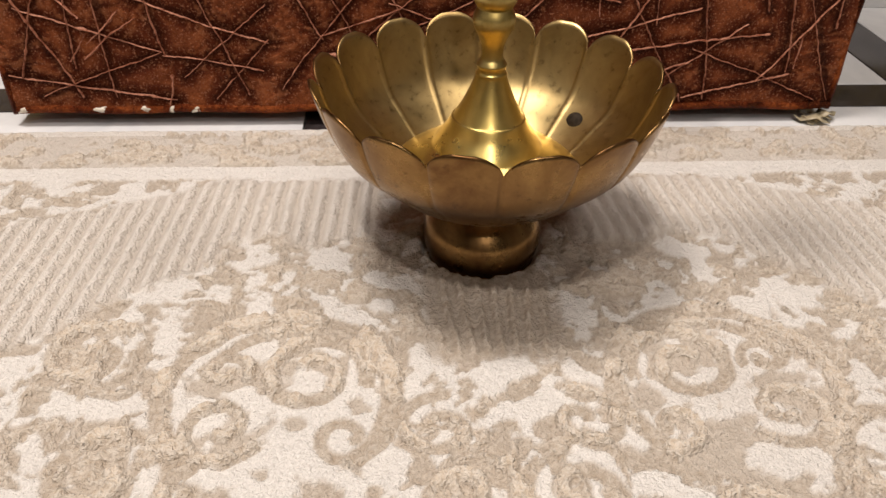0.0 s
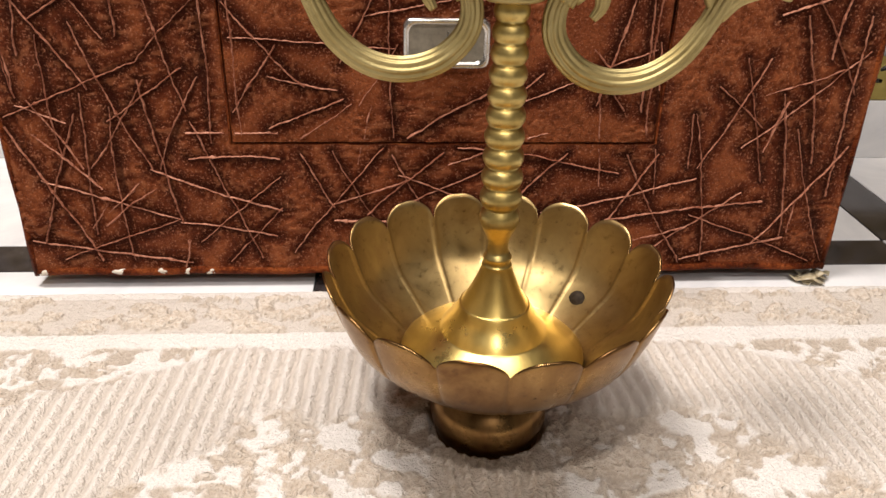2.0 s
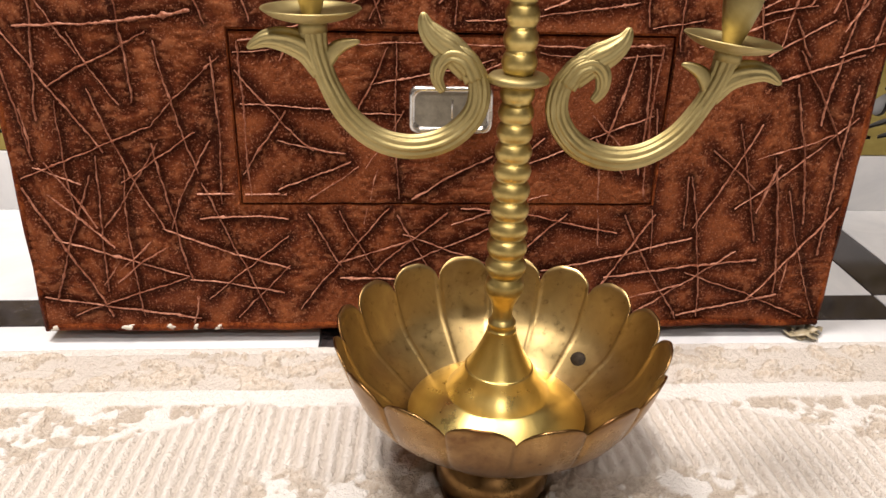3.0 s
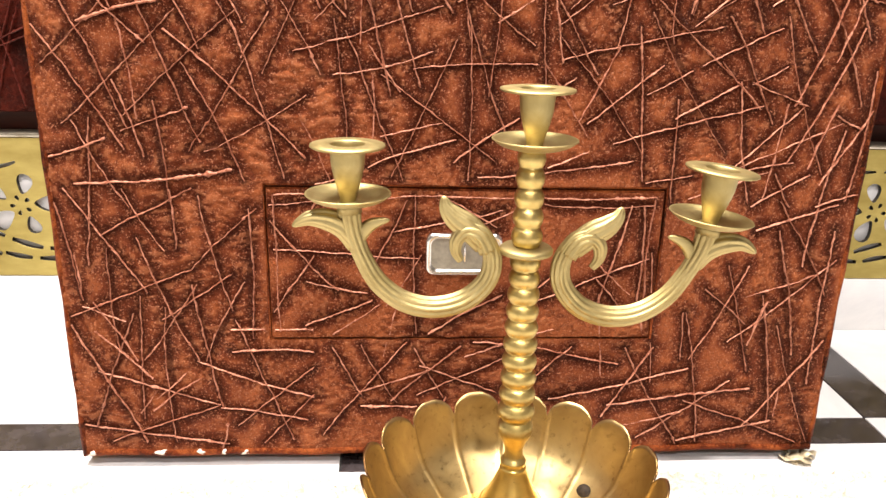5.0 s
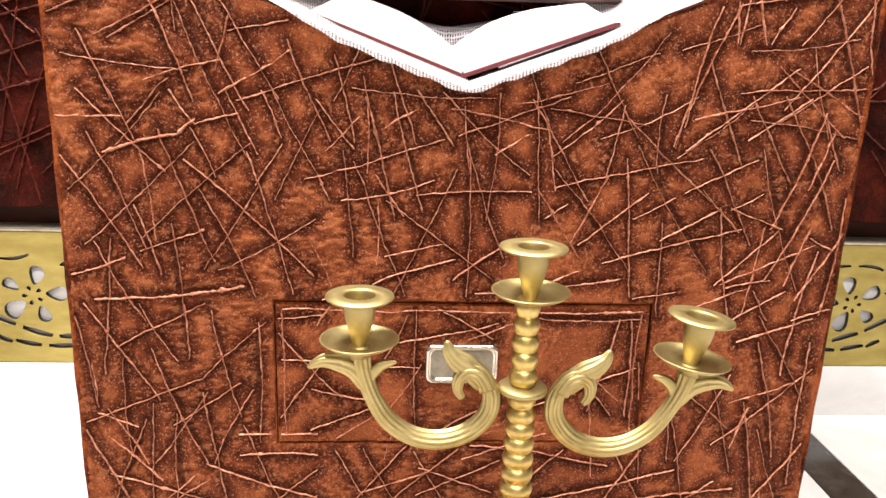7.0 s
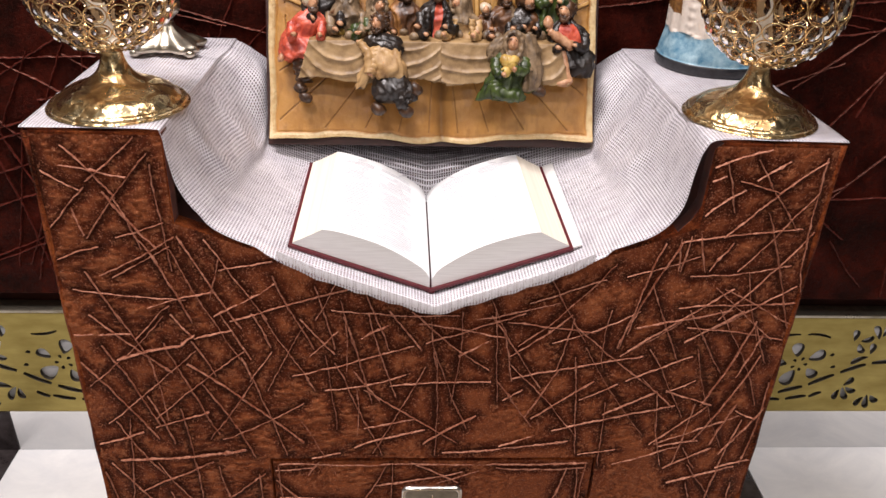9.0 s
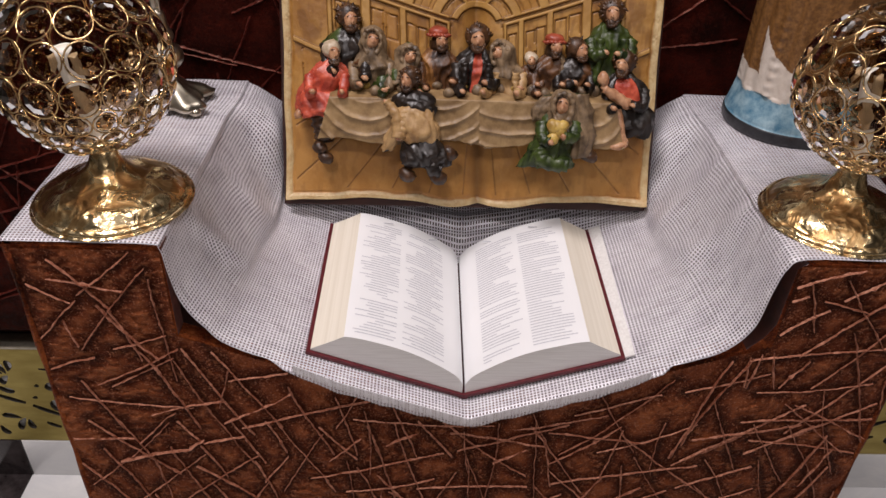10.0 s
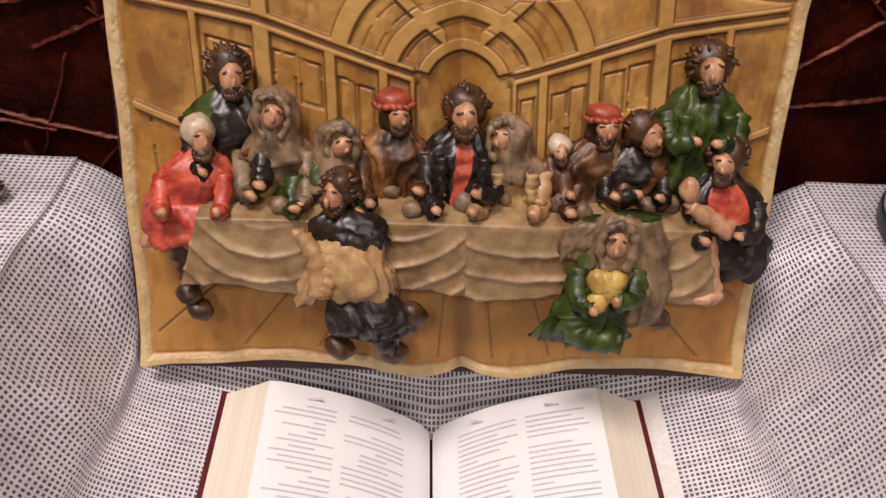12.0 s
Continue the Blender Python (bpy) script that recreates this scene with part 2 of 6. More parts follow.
def tube(path, radii, seg=10, bm=None, flat=1.0, grooves=0, normal=Vector((0, 1, 0))):
    """A round bar along path; flat squeezes it along normal, grooves flute it."""
    bm = bm or bmesh.new()
    pts = [Vector(p) for p in path]
    rings = []
    for i, p in enumerate(pts):
        t = (pts[min(i + 1, len(pts) - 1)] - pts[max(i - 1, 0)]).normalized()
        side = t.cross(normal)
        side = side.normalized() if side.length > 1e-4 else Vector((1, 0, 0))
        up = side.cross(t).normalized()
        r = radii[i] if isinstance(radii, (list, tuple)) else radii
        ring = []
        for k in range(seg):
            a = 2 * math.pi * k / seg
            w = r * (0.78 + 0.26 * abs(math.sin(grooves * a / 2)) ** 0.7 if grooves else 1)
            ring.append(bm.verts.new(p + side * (w * math.cos(a)) + up * (w * flat * math.sin(a))))
        rings.append(ring)
    for a, b in zip(rings, rings[1:]):
        for k in range(seg):
            j = (k + 1) % seg
            bm.faces.new((a[k], a[j], b[j], b[k]))
    bm.faces.new(rings[0][::-1])
    bm.faces.new(rings[-1])
    return bm


def prism(outline, y0, y1, bm=None, axis="y"):
    """A solid from an outline in x and z, drawn out along y."""
    bm = bm or bmesh.new()
    a = [bm.verts.new((x, y0, z)) for x, z in outline]
    b = [bm.verts.new((x, y1, z)) for x, z in outline]
    bm.faces.new(a)
    bm.faces.new(b[::-1])
    n = len(a)
    for i in range(n):
        j = (i + 1) % n
        bm.faces.new((a[j], a[i], b[i], b[j]))
    bmesh.ops.recalc_face_normals(bm, faces=bm.faces)
    return bm


def blob(bm, at, size, rot=(0, 0, 0), mat=0, sub=2):
    r = bmesh.ops.create_icosphere(bm, subdivisions=sub, radius=1, matrix=Matrix.LocRotScale(at, Euler([radians(a) for a in rot]), size))
    for f in {f for v in r["verts"] for f in v.link_faces}:
        f.material_index = mat
    return r["verts"]


def value_noise(x, y, seed=0):
    """Smooth noise in 0..1 for arrays."""
    rng = np.random.RandomState(seed)
    table = rng.rand(256, 256)
    xi, yi = np.floor(x).astype(int), np.floor(y).astype(int)
    fx, fy = x - xi, y - yi
    fx, fy = fx * fx * (3 - 2 * fx), fy * fy * (3 - 2 * fy)
    a, b = table[xi % 256, yi % 256], table[(xi + 1) % 256, yi % 256]
    c, d = table[xi % 256, (yi + 1) % 256], table[(xi + 1) % 256, (yi + 1) % 256]
    return (a * (1 - fx) + b * fx) * (1 - fy) + (c * (1 - fx) + d * fx) * fy


def fbm(x, y, seed=0, octaves=4):
    total, amp, norm = 0, 1.0, 0
    for o in range(octaves):
        total = total + amp * value_noise(x * 2 ** o + 17 * o, y * 2 ** o + 31 * o, seed + o)
        norm += amp
        amp *= 0.55
    return total / norm


def grid_mesh(name, X, Y, Z, keep=None, attrs=(), uv=None):
    """A sheet from three arrays of the same shape."""
    ny, nx = X.shape
    co = np.stack([X, Y, Z], -1).reshape(-1, 3)
    i = (np.arange(ny - 1)[:, None] * nx + np.arange(nx - 1)[None, :]).reshape(-1)
    quads = np.stack([i, i + 1, i + nx + 1, i + nx], 1)
    if keep is not None:
        quads = quads[keep[:-1, :-1].reshape(-1)]
    me = bpy.data.meshes.new(name)
    me.from_pydata(co.tolist(), [], quads.tolist())
    me.polygons.foreach_set("use_smooth", [True] * len(me.polygons))
    for an, arr in attrs:
        me.attributes.new(an, "FLOAT", "POINT").data.foreach_set("value", np.ascontiguousarray(arr.reshape(-1), dtype=np.float32))
    if uv is not None:
        lay = me.uv_layers.new(name="UVMap")
        loops = np.zeros(len(me.loops), dtype=np.int32)
        me.loops.foreach_get("vertex_index", loops)
        flat = np.stack([uv[0].reshape(-1), uv[1].reshape(-1)], 1)[loops]
        lay.data.foreach_set("uv", flat.astype(np.float32).reshape(-1))
    me.update()
    return me


# ---- the room ----
FLOOR_SET = tagged(empty("floor"), "polished white marble floor with narrow black bands", "floor", kind="structure")
STEP = 0.625          # from band to band
BAND = 0.063
X_BAND, Y_BAND = 0.500, 0.029


def floor_pieces():
    xs = [X_BAND + STEP * k for k in range(-4, 4)]
    ys = [Y_BAND + STEP * k for k in range(-6, 1)]
    joint = 0.0008
    meshes = {}

    def piece(kind, x0, x1, y0, y1, mat):
        key = (kind, round(x1 - x0, 3), round(y1 - y0, 3))
        if key not in meshes:
            bm = box(-(x1 - x0) / 2 + joint, (x1 - x0) / 2 - joint, -(y1 - y0) / 2 + joint, (y1 - y0) / 2 - joint, -0.012, 0, bevel=0.0006, seg=1)
            me = bpy.data.meshes.new(kind)
            bm.to_mesh(me)
            bm.free()
            me.materials.append(mat)
            meshes[key] = me
        ob = new(kind, meshes[key])
        ob.parent = FLOOR_SET
        ob.location = ((x0 + x1) / 2, (y0 + y1) / 2, 0)

    for x in xs:
        for y in ys:
            piece("floor_tile", x + BAND, x + STEP, y + BAND - 0.008, y + STEP, WHITE_MARBLE)
            piece("black_strip", x + BAND, x + STEP, y, y + BAND - 0.008, BLACK_STONE)
            piece("black_strip", x, x + BAND, y + BAND - 0.008, y + STEP, BLACK_STONE)
            piece("corner_tile", x, x + BAND, y, y + BAND - 0.008, WHITE_MARBLE)
    part("floor_bed", box(-2.6, 2.9, -4.2, 1.3, -0.06, -0.0125), WALL_PAINT, FLOOR_SET)


def room():
    # assumed walls and ceiling, out of view, that close the room
    for name, b in (("wall_north", (-2.5, 2.8, 1.2, 1.3, 0, 2.8)), ("wall_south", (-2.5, 2.8, -3.9, -3.8, 0, 2.8)),
                    ("wall_west", (-2.6, -2.5, -3.9, 1.3, 0, 2.8)), ("wall_east", (2.8, 2.9, -3.9, 1.3, 0, 2.8))):
        tagged(link(name, box(*b), WALL_PAINT), "plain assumed wall out of view, dimmed to cut bounced light", "wall", kind="structure")
    tagged(link("ceiling", box(-2.6, 2.9, -3.9, 1.3, 2.8, 2.9), WALL_PAINT), "plain assumed ceiling out of view, dimmed to cut bounced light", "ceiling", kind="structure")


room()


# ---- ridges: twigs pressed under the leathercloth ----
def stick_mesh(length, width, seed, knots=True):
    """A ridge lying along x from 0 to length, its face towards -y."""
    rng = random.Random(seed)
    n = max(8, int(length / 0.0026))
    verts, faces, mats = [], [], []
    dz, w = 0.0, width
    row = []
    bend = rng.uniform(-0.028, 0.028) * length
    for i in range(n + 1):
        f = i / n
        dz = dz * 0.90 + rng.uniform(-1, 1) * 0.00050
        z = dz + bend * 4 * f * (1 - f)
        w = 0.25 * w + 0.75 * width * rng.uniform(0.35, 1.65)
        if knots and rng.random() < 0.025:
            w *= rng.uniform(1.6, 2.3)
        if i in (0, n):
            w *= 0.75
        h = 0.0012 + 0.0013 * min(1.5, w / 0.0013) * rng.uniform(0.75, 1.25)
        x = f * length
        row.append(len(verts))
        verts += [(x, 0.0012, z - w * 1.3), (x, 0.0003, z - w * 0.95), (x, -h, z - w * 0.35), (x, -h, z + w * 0.35), (x, 0.0003, z + w * 0.95), (x, 0.0012, z + w * 1.3)]
    for a, b in zip(row, row[1:]):
        for k in range(5):
            faces.append((a + k, b + k, b + k + 1, a + k + 1))
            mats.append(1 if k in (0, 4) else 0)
    me = bpy.data.meshes.new("ridge")
    me.from_pydata(verts, [], faces)
    me.polygons.foreach_set("use_smooth", [True] * len(faces))
    me.polygons.foreach_set("material_index", mats)
    return me


def lay_stick(parent, x0, z0, x1, z1, y, width, seed, mats, spin=None, name="ridge"):
    """Lays a ridge on the face at y from (x0, z0) to (x1, z1); spin turns that face round z."""
    length = math.hypot(x1 - x0, z1 - z0)
    me = stick_mesh(length, width, seed)
    for m in mats:
        me.materials.append(m)
    ob = new(name, me)
    ob.parent = parent
    m = Matrix.Translation((x0, y, z0)) @ Matrix.Rotation(-math.atan2(z1 - z0, x1 - x0), 4, "Y")
    ob.matrix_basis = spin @ m if spin else m
    return ob


def board(name, loops, thick, bevel):
    """A flat board in x and z from an outline and the holes in it; its face lies at y = 0."""
    cu = bpy.data.curves.new(name, "CURVE")
    cu.dimensions, cu.fill_mode, cu.bevel_resolution = "2D", "BOTH", 1
    cu.extrude, cu.bevel_depth, cu.offset = thick / 2 - bevel, bevel, -bevel
    for pts in loops:
        sp = cu.splines.new("POLY")
        sp.points.add(len(pts) - 1)
        for p, (x, z) in zip(sp.points, pts):
            p.co = (x, z, 0, 1)
        sp.use_cyclic_u = True
    ob = bpy.data.objects.new(name, cu)
    scene.collection.objects.link(ob)
    me = bpy.data.meshes.new_from_object(ob.evaluated_get(bpy.context.evaluated_depsgraph_get()))
    bpy.data.objects.remove(ob)
    me.transform(Matrix.Translation((0, thick / 2, 0)) @ Matrix.Rotation(radians(90), 4, "X"))
    me.materials.clear()
    return me


def inside_front(x, z):
    if not (-0.384 < x < 0.384 and 0.02 < z < 0.702):
        return False
    if -0.268 < x < 0.262 and z > 0.510 + 0.372 * abs(x + 0.006):
        return False
    return True


def in_drawer(x, z, m=0.004):
    return -0.192 - m < x < 0.194 + m and 0.145 - m < z < 0.301 + m


# ---- the lectern ----
V_TOP = [(0.258, 0.700), (0.257, 0.640), (0.250, 0.624), (0.238, 0.610), (-0.006, 0.517), (-0.264, 0.613)]


def lectern():
    le = tagged(empty("lectern", (0, 0, 0)), "red-brown leathercloth lectern with raised twig ridges and a drawer", "lectern")
    outline = [(-0.389, 0.012), (0.386, 0.012), (0.386, 0.706), (0.266, 0.706)] + V_TOP + [(-0.264, 0.706), (-0.389, 0.706)]
    inner = [(-0.389, 0.012), (0.386, 0.012), (0.386, 0.706), (0.272, 0.706), (0.270, 0.640), (0.262, 0.614), (0.246, 0.600), (-0.006, 0.509), (-0.276, 0.605), (-0.276, 0.706), (-0.389, 0.706)]
    bm = prism(inner, 0.018, 0.328)
    # notch faces are coloured dark, as the shade of a hollow inside
    for f in bm.faces:
        p = f.calc_center_median()
        f.material_index = 1 if abs(f.normal.y) < 0.5 and abs(p.x) < 0.28 and p.z > 0.5 else 0
    body = part("body", bm, [LEATHER, WOOD_AND_SHADE], le, smooth=False)
    # front panel, one board with the drawer's opening in it
    dx0, dx1, dz0, dz1 = -0.1916, 0.1936, 0.1445, 0.3022
    me = board("front_panel", [outline, [(dx0, dz0), (dx1, dz0), (dx1, dz1), (dx0, dz1)]], 0.0178, 0.0008)
    for p in me.polygons:                           # the cut edge beside the ledges is coloured dark for the shade in the slot
        p.material_index = 1 if abs(p.normal.y) < 0.5 and 0.2 < abs(p.center.x) < 0.27 and p.center.z > 0.6 else 0
    front = place("front_panel", me, [LEATHER, WOOD_AND_SHADE], le)
    # edge binding down both sides and along the foot
    for x in (-0.389, 0.386):
        part("edge_binding", tube([(x + 0.002 * math.copysign(1, -x), 0.001, 0.012 + 0.0347 * i) for i in range(21)], [0.0032 + 0.0007 * math.sin(i * 2.3) for i in range(21)], 8), LEATHER, le)
    part("edge_binding", tube([(-0.385 + 0.0385 * i, 0.0, 0.016 + 0.0012 * math.sin(i * 1.9)) for i in range(21)], 0.0042, 8), LEATHER, le)
    for x in (-0.34, 0.30):
        part("skid", box(x, x + 0.05, 0.03, 0.30, 0.0, 0.0118), WOOD_AND_SHADE, le)
    # drawer
    dr = part("drawer", box(-0.1905, 0.1925, 0.0015, 0.0179, 0.1455, 0.3005, bevel=0.0012), LEATHER, le, "leathercloth drawer front with a metal cup pull", smooth=False)
    cup_pull(dr)
    return le, body, front, dr


def cup_pull(dr):
    x0, x1, z0, z1 = -0.0385, 0.0365, 0.214, 0.257
    # a frame with a lip, round a shallow tray
    def ring(inset, y, bm):
        r, out = 0.007, []
        a0, a1, b0, b1 = x0 + inset, x1 - inset, z0 + inset, z1 - inset
        for cx, cz, st in ((a1 - r, b1 - r, 0), (a0 + r, b1 - r, 90), (a0 + r, b0 + r, 180), (a1 - r, b0 + r, 270)):
            for k in range(5):
                a = radians(st + 22.5 * k)
                out.append(bm.verts.new((cx + r * math.cos(a), y, cz + r * math.sin(a))))
        return out
    bm = bmesh.new()
    rings = [ring(0.0, 0.001, bm), ring(0.0003, -0.0025, bm), ring(0.002, -0.0045, bm), ring(0.0045, -0.004, bm), ring(0.006, -0.0012, bm)]
    for a, b in zip(rings, rings[1:]):
        for i in range(len(a)):
            j = (i + 1) % len(a)
            bm.faces.new((a[i], a[j], b[j], b[i]))
    part("pull_frame", bm, CHROME, dr, "bright worn chrome frame")
    bm = bmesh.new()
    r = ring(0.0055, -0.0014, bm)
    bm.faces.new(r)
    part("pull_tray", bm, painted("dull_pull", (0.20, 0.18, 0.14), (0.30, 0.27, 0.21), 0.4), dr, "dull greenish metal tray")
    part("pull_tongue", box(-0.0012, 0.0006, -0.0035, -0.001, 0.228, 0.246, bevel=0.0004), CHROME, dr)


LECTERN, BODY, FRONT, DRAWER = lectern()

# ---- the altar behind ----
ALTAR_Y = 0.337


def altar():
    al = tagged(empty("altar", (0, ALTAR_Y, 0)), "altar front in deep red leathercloth, darkened by painted shade, over a pierced gold band", "altar")
    al.location = (0, 0, 0)
    part("core", box(-1.6, 1.6, ALTAR_Y + 0.03, 0.95, 0.0, 1.02), WOOD_AND_SHADE, al)
    panel = part("panel", box(-1.6, 1.6, ALTAR_Y + 0.004, ALTAR_Y + 0.0295, 0.312, 1.02, bevel=0.002), LEATHER_DEEP_SHADED, al, "deep red leathercloth panel, darkened by painted shade", smooth=False)
    part("altar_top", box(-1.63, 1.63, ALTAR_Y - 0.02, 0.98, 1.0205, 1.06, bevel=0.004), WHITE_MARBLE, al)
    part("plinth", box(-0.683, 1.6, ALTAR_Y, ALTAR_Y + 0.0295, 0.0, 0.083, bevel=0.0012), WHITE_MARBLE, al, "white marble plinth")
    part("plinth_strip", box(-0.748, -0.684, ALTAR_Y, ALTAR_Y + 0.0295, 0.0, 0.083, bevel=0.0008), BLACK_STONE, al, "black stone strip")
    part("plinth", box(-1.6, -0.749, ALTAR_Y, ALTAR_Y + 0.0295, 0.0, 0.083, bevel=0.0012), WHITE_MARBLE, al)
    part("band_backing", box(-1.6, 1.6, ALTAR_Y + 0.0084, ALTAR_Y + 0.0295, 0.0835, 0.279), WHITE_MARBLE, al)
    part("band_lip", box(-1.6, 1.6, ALTAR_Y - 0.001, ALTAR_Y + 0.0295, 0.2795, 0.285, bevel=0.001), SILVER, al, "thin pale metal lip")
    gold_band(al)
    rng = random.Random(5)
    for i in range(210):
        x, z = (rng.uniform(-1.1, 1.1), rng.uniform(0.36, 0.99)) if i < 110 else (rng.uniform(-0.62, 0.66), rng.uniform(0.36, 0.99))
        a, l = rng.uniform(0, math.pi), rng.uniform(0.1, 0.3) if i < 110 else rng.uniform(0.18, 0.38)
        dx, dz = math.cos(a) * l / 2, math.sin(a) * l / 2
        za, zb = min(1.0, max(0.32, z - dz)), min(1.0, max(0.32, z + dz))
        lay_stick(panel, x - dx, za, x + dx, zb, ALTAR_Y + 0.0035 - rng.uniform(0, 0.0006), 0.0011, 900 + i, (RIDGE_DEEP_SHADED, STAIN_AND_SHADE))
    return al


def gold_band(al):
    """A sheet with flowers, leaves and a wavy stem cut through it."""
    z0, z1 = 0.0845, 0.2785
    loops = [[(-1.58, z0), (1.58, z0), (1.58, z1), (-1.58, z1)]]

    def inside(p, poly):
        hit = False
        for (ax, az), (bx, bz) in zip(poly, poly[1:] + poly[:1]):
            if (az > p[1]) != (bz > p[1]) and p[0] < (bx - ax) * (p[1] - az) / (bz - az) + ax:
                hit = not hit
        return hit

    def loop(pts):
        """Cuts a hole, but never one that runs into another."""
        for other in loops[1:]:
            if any(inside(p, other) for p in pts) or any(inside(p, pts) for p in other) or min(math.hypot(p[0] - q[0], p[1] - q[1]) for p in pts for q in other) < 0.0016:
                return
        if all(z0 + 0.006 < p[1] < z1 - 0.006 for p in pts):
            loops.append(pts)

    def petal(cx, cz, a, length, width, skew=0.0):
        pts = []
        for k in range(14):
            f = 2 * math.pi * k / 14
            u, v = length / 2 * math.cos(f), width / 2 * math.sin(f) * (0.75 + 0.35 * math.cos(f)) + skew * math.cos(f) ** 2 * width
            pts.append((cx + u * math.cos(a) - v * math.sin(a), cz + u * math.sin(a) + v * math.cos(a)))
        loop(pts)

    def dash(x0, z0_, x1, z1_, w, sag):
        n, up, lo = 6, [], []
        dx, dz = x1 - x0, z1_ - z0_
        l = math.hypot(dx, dz)
        for k in range(n + 1):
            f = k / n
            s = sag * 4 * f * (1 - f)
            x, z = x0 + dx * f - dz / l * s, z0_ + dz * f + dx / l * s
            ww = w * (0.35 + 0.65 * math.sin(math.pi * (0.12 + 0.76 * f)))
            up.append((x - dz / l * ww / 2, z + dx / l * ww / 2))
            lo.append((x + dz / l * ww / 2, z - dx / l * ww / 2))
        loop(up + lo[::-1])

    pitch = 0.40
    for side, first in ((-1, -0.576), (1, 0.628)):
        for c in (0, 1):
            fx, fz = first + side * pitch * c, 0.186

            def at(u, z):
                return fx + side * u, z

            for k in range(5):                       # flower
                a = radians(90 + 72 * k + 14 * side)
                size = (0.95, 0.80, 1.15, 0.85, 1.0)[k]
                petal(fx + 0.033 * math.cos(a), fz + 0.030 * math.sin(a), a, 0.030 * size, 0.027 * size, 0.06)
            for k in range(5):
                a = radians(54 + 72 * k + 14 * side)
                petal(fx + 0.011 * math.cos(a), fz + 0.011 * math.sin(a), a, 0.0072, 0.0065)
            # broken double stem under the flower, then rising between the leaves
            for k in range(8):
                f0, f1 = k / 8 + 0.012, (k + 1) / 8 - 0.012
                p = [at(-0.075 + pitch * 0.98 * f, 0.158 - 0.034 * math.cos(2 * math.pi * f - 0.55)) for f in (f0, f1)]
                dash(*p[0], *p[1], 0.0085, 0.001)
            for u0, u1, z0_, z1_ in ((-0.06, -0.015, 0.112, 0.110), (-0.005, 0.03, 0.111, 0.118), (0.035, 0.055, 0.116, 0.126)):
                dash(*at(u0, z0_), *at(u1, z1_), 0.0075, 0.001)
            for lx, lz, a, n in ((0.085, 0.230, 20, 5), (0.128, 0.238, 60, 4), (0.170, 0.232, 100, 4), (0.085, 0.136, -25, 5), (0.135, 0.120, -60, 4), (0.225, 0.150, 200, 5), (0.205, 0.215, 30, 4), (0.120, 0.203, 150, 4), (0.175, 0.126, 10, 4), (0.260, 0.235, 60, 4), (-0.085, 0.236, 160, 4)):
                for k in range(n):                   # leaf clusters
                    t = a + (k - (n - 1) / 2) * 38
                    q = radians(t if side > 0 else 180 - t)
                    petal(*[v + d for v, d in zip(at(lx, lz), (0.021 * math.cos(q), 0.015 * math.sin(q)))], q, 0.030 if k % 2 else 0.022, 0.014, 0.15)
            for u, z in ((0.052, 0.205), (0.060, 0.180), (0.046, 0.160), (0.165, 0.20), (-0.045, 0.232)):
                petal(*at(u, z), 0.3, 0.0085, 0.0075)
            dash(*at(-0.060, 0.236), *at(-0.012, 0.246), 0.005, 0.003)
            dash(*at(0.0, 0.246), *at(0.040, 0.240), 0.005, 0.003)
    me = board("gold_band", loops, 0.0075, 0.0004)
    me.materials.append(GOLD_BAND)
    me.materials.append(painted("shaded_cut_edge", (0.010, 0.008, 0.006), (0.03, 0.022, 0.012), 0.6))
    # hole walls get a near-black colour for the shade inside the cuts
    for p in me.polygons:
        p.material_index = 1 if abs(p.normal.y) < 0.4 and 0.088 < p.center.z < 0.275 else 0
    me.transform(Matrix.Translation((0, ALTAR_Y + 0.0005, 0)))
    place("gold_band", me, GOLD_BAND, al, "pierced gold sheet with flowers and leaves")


altar()


# ---- rug ----
FOOT_X, FOOT_Y = 0.021, -0.220


def smoothstep(a, b, v):
    t = np.clip((v - a) / (b - a), 0, 1)
    return t * t * (3 - 2 * t)


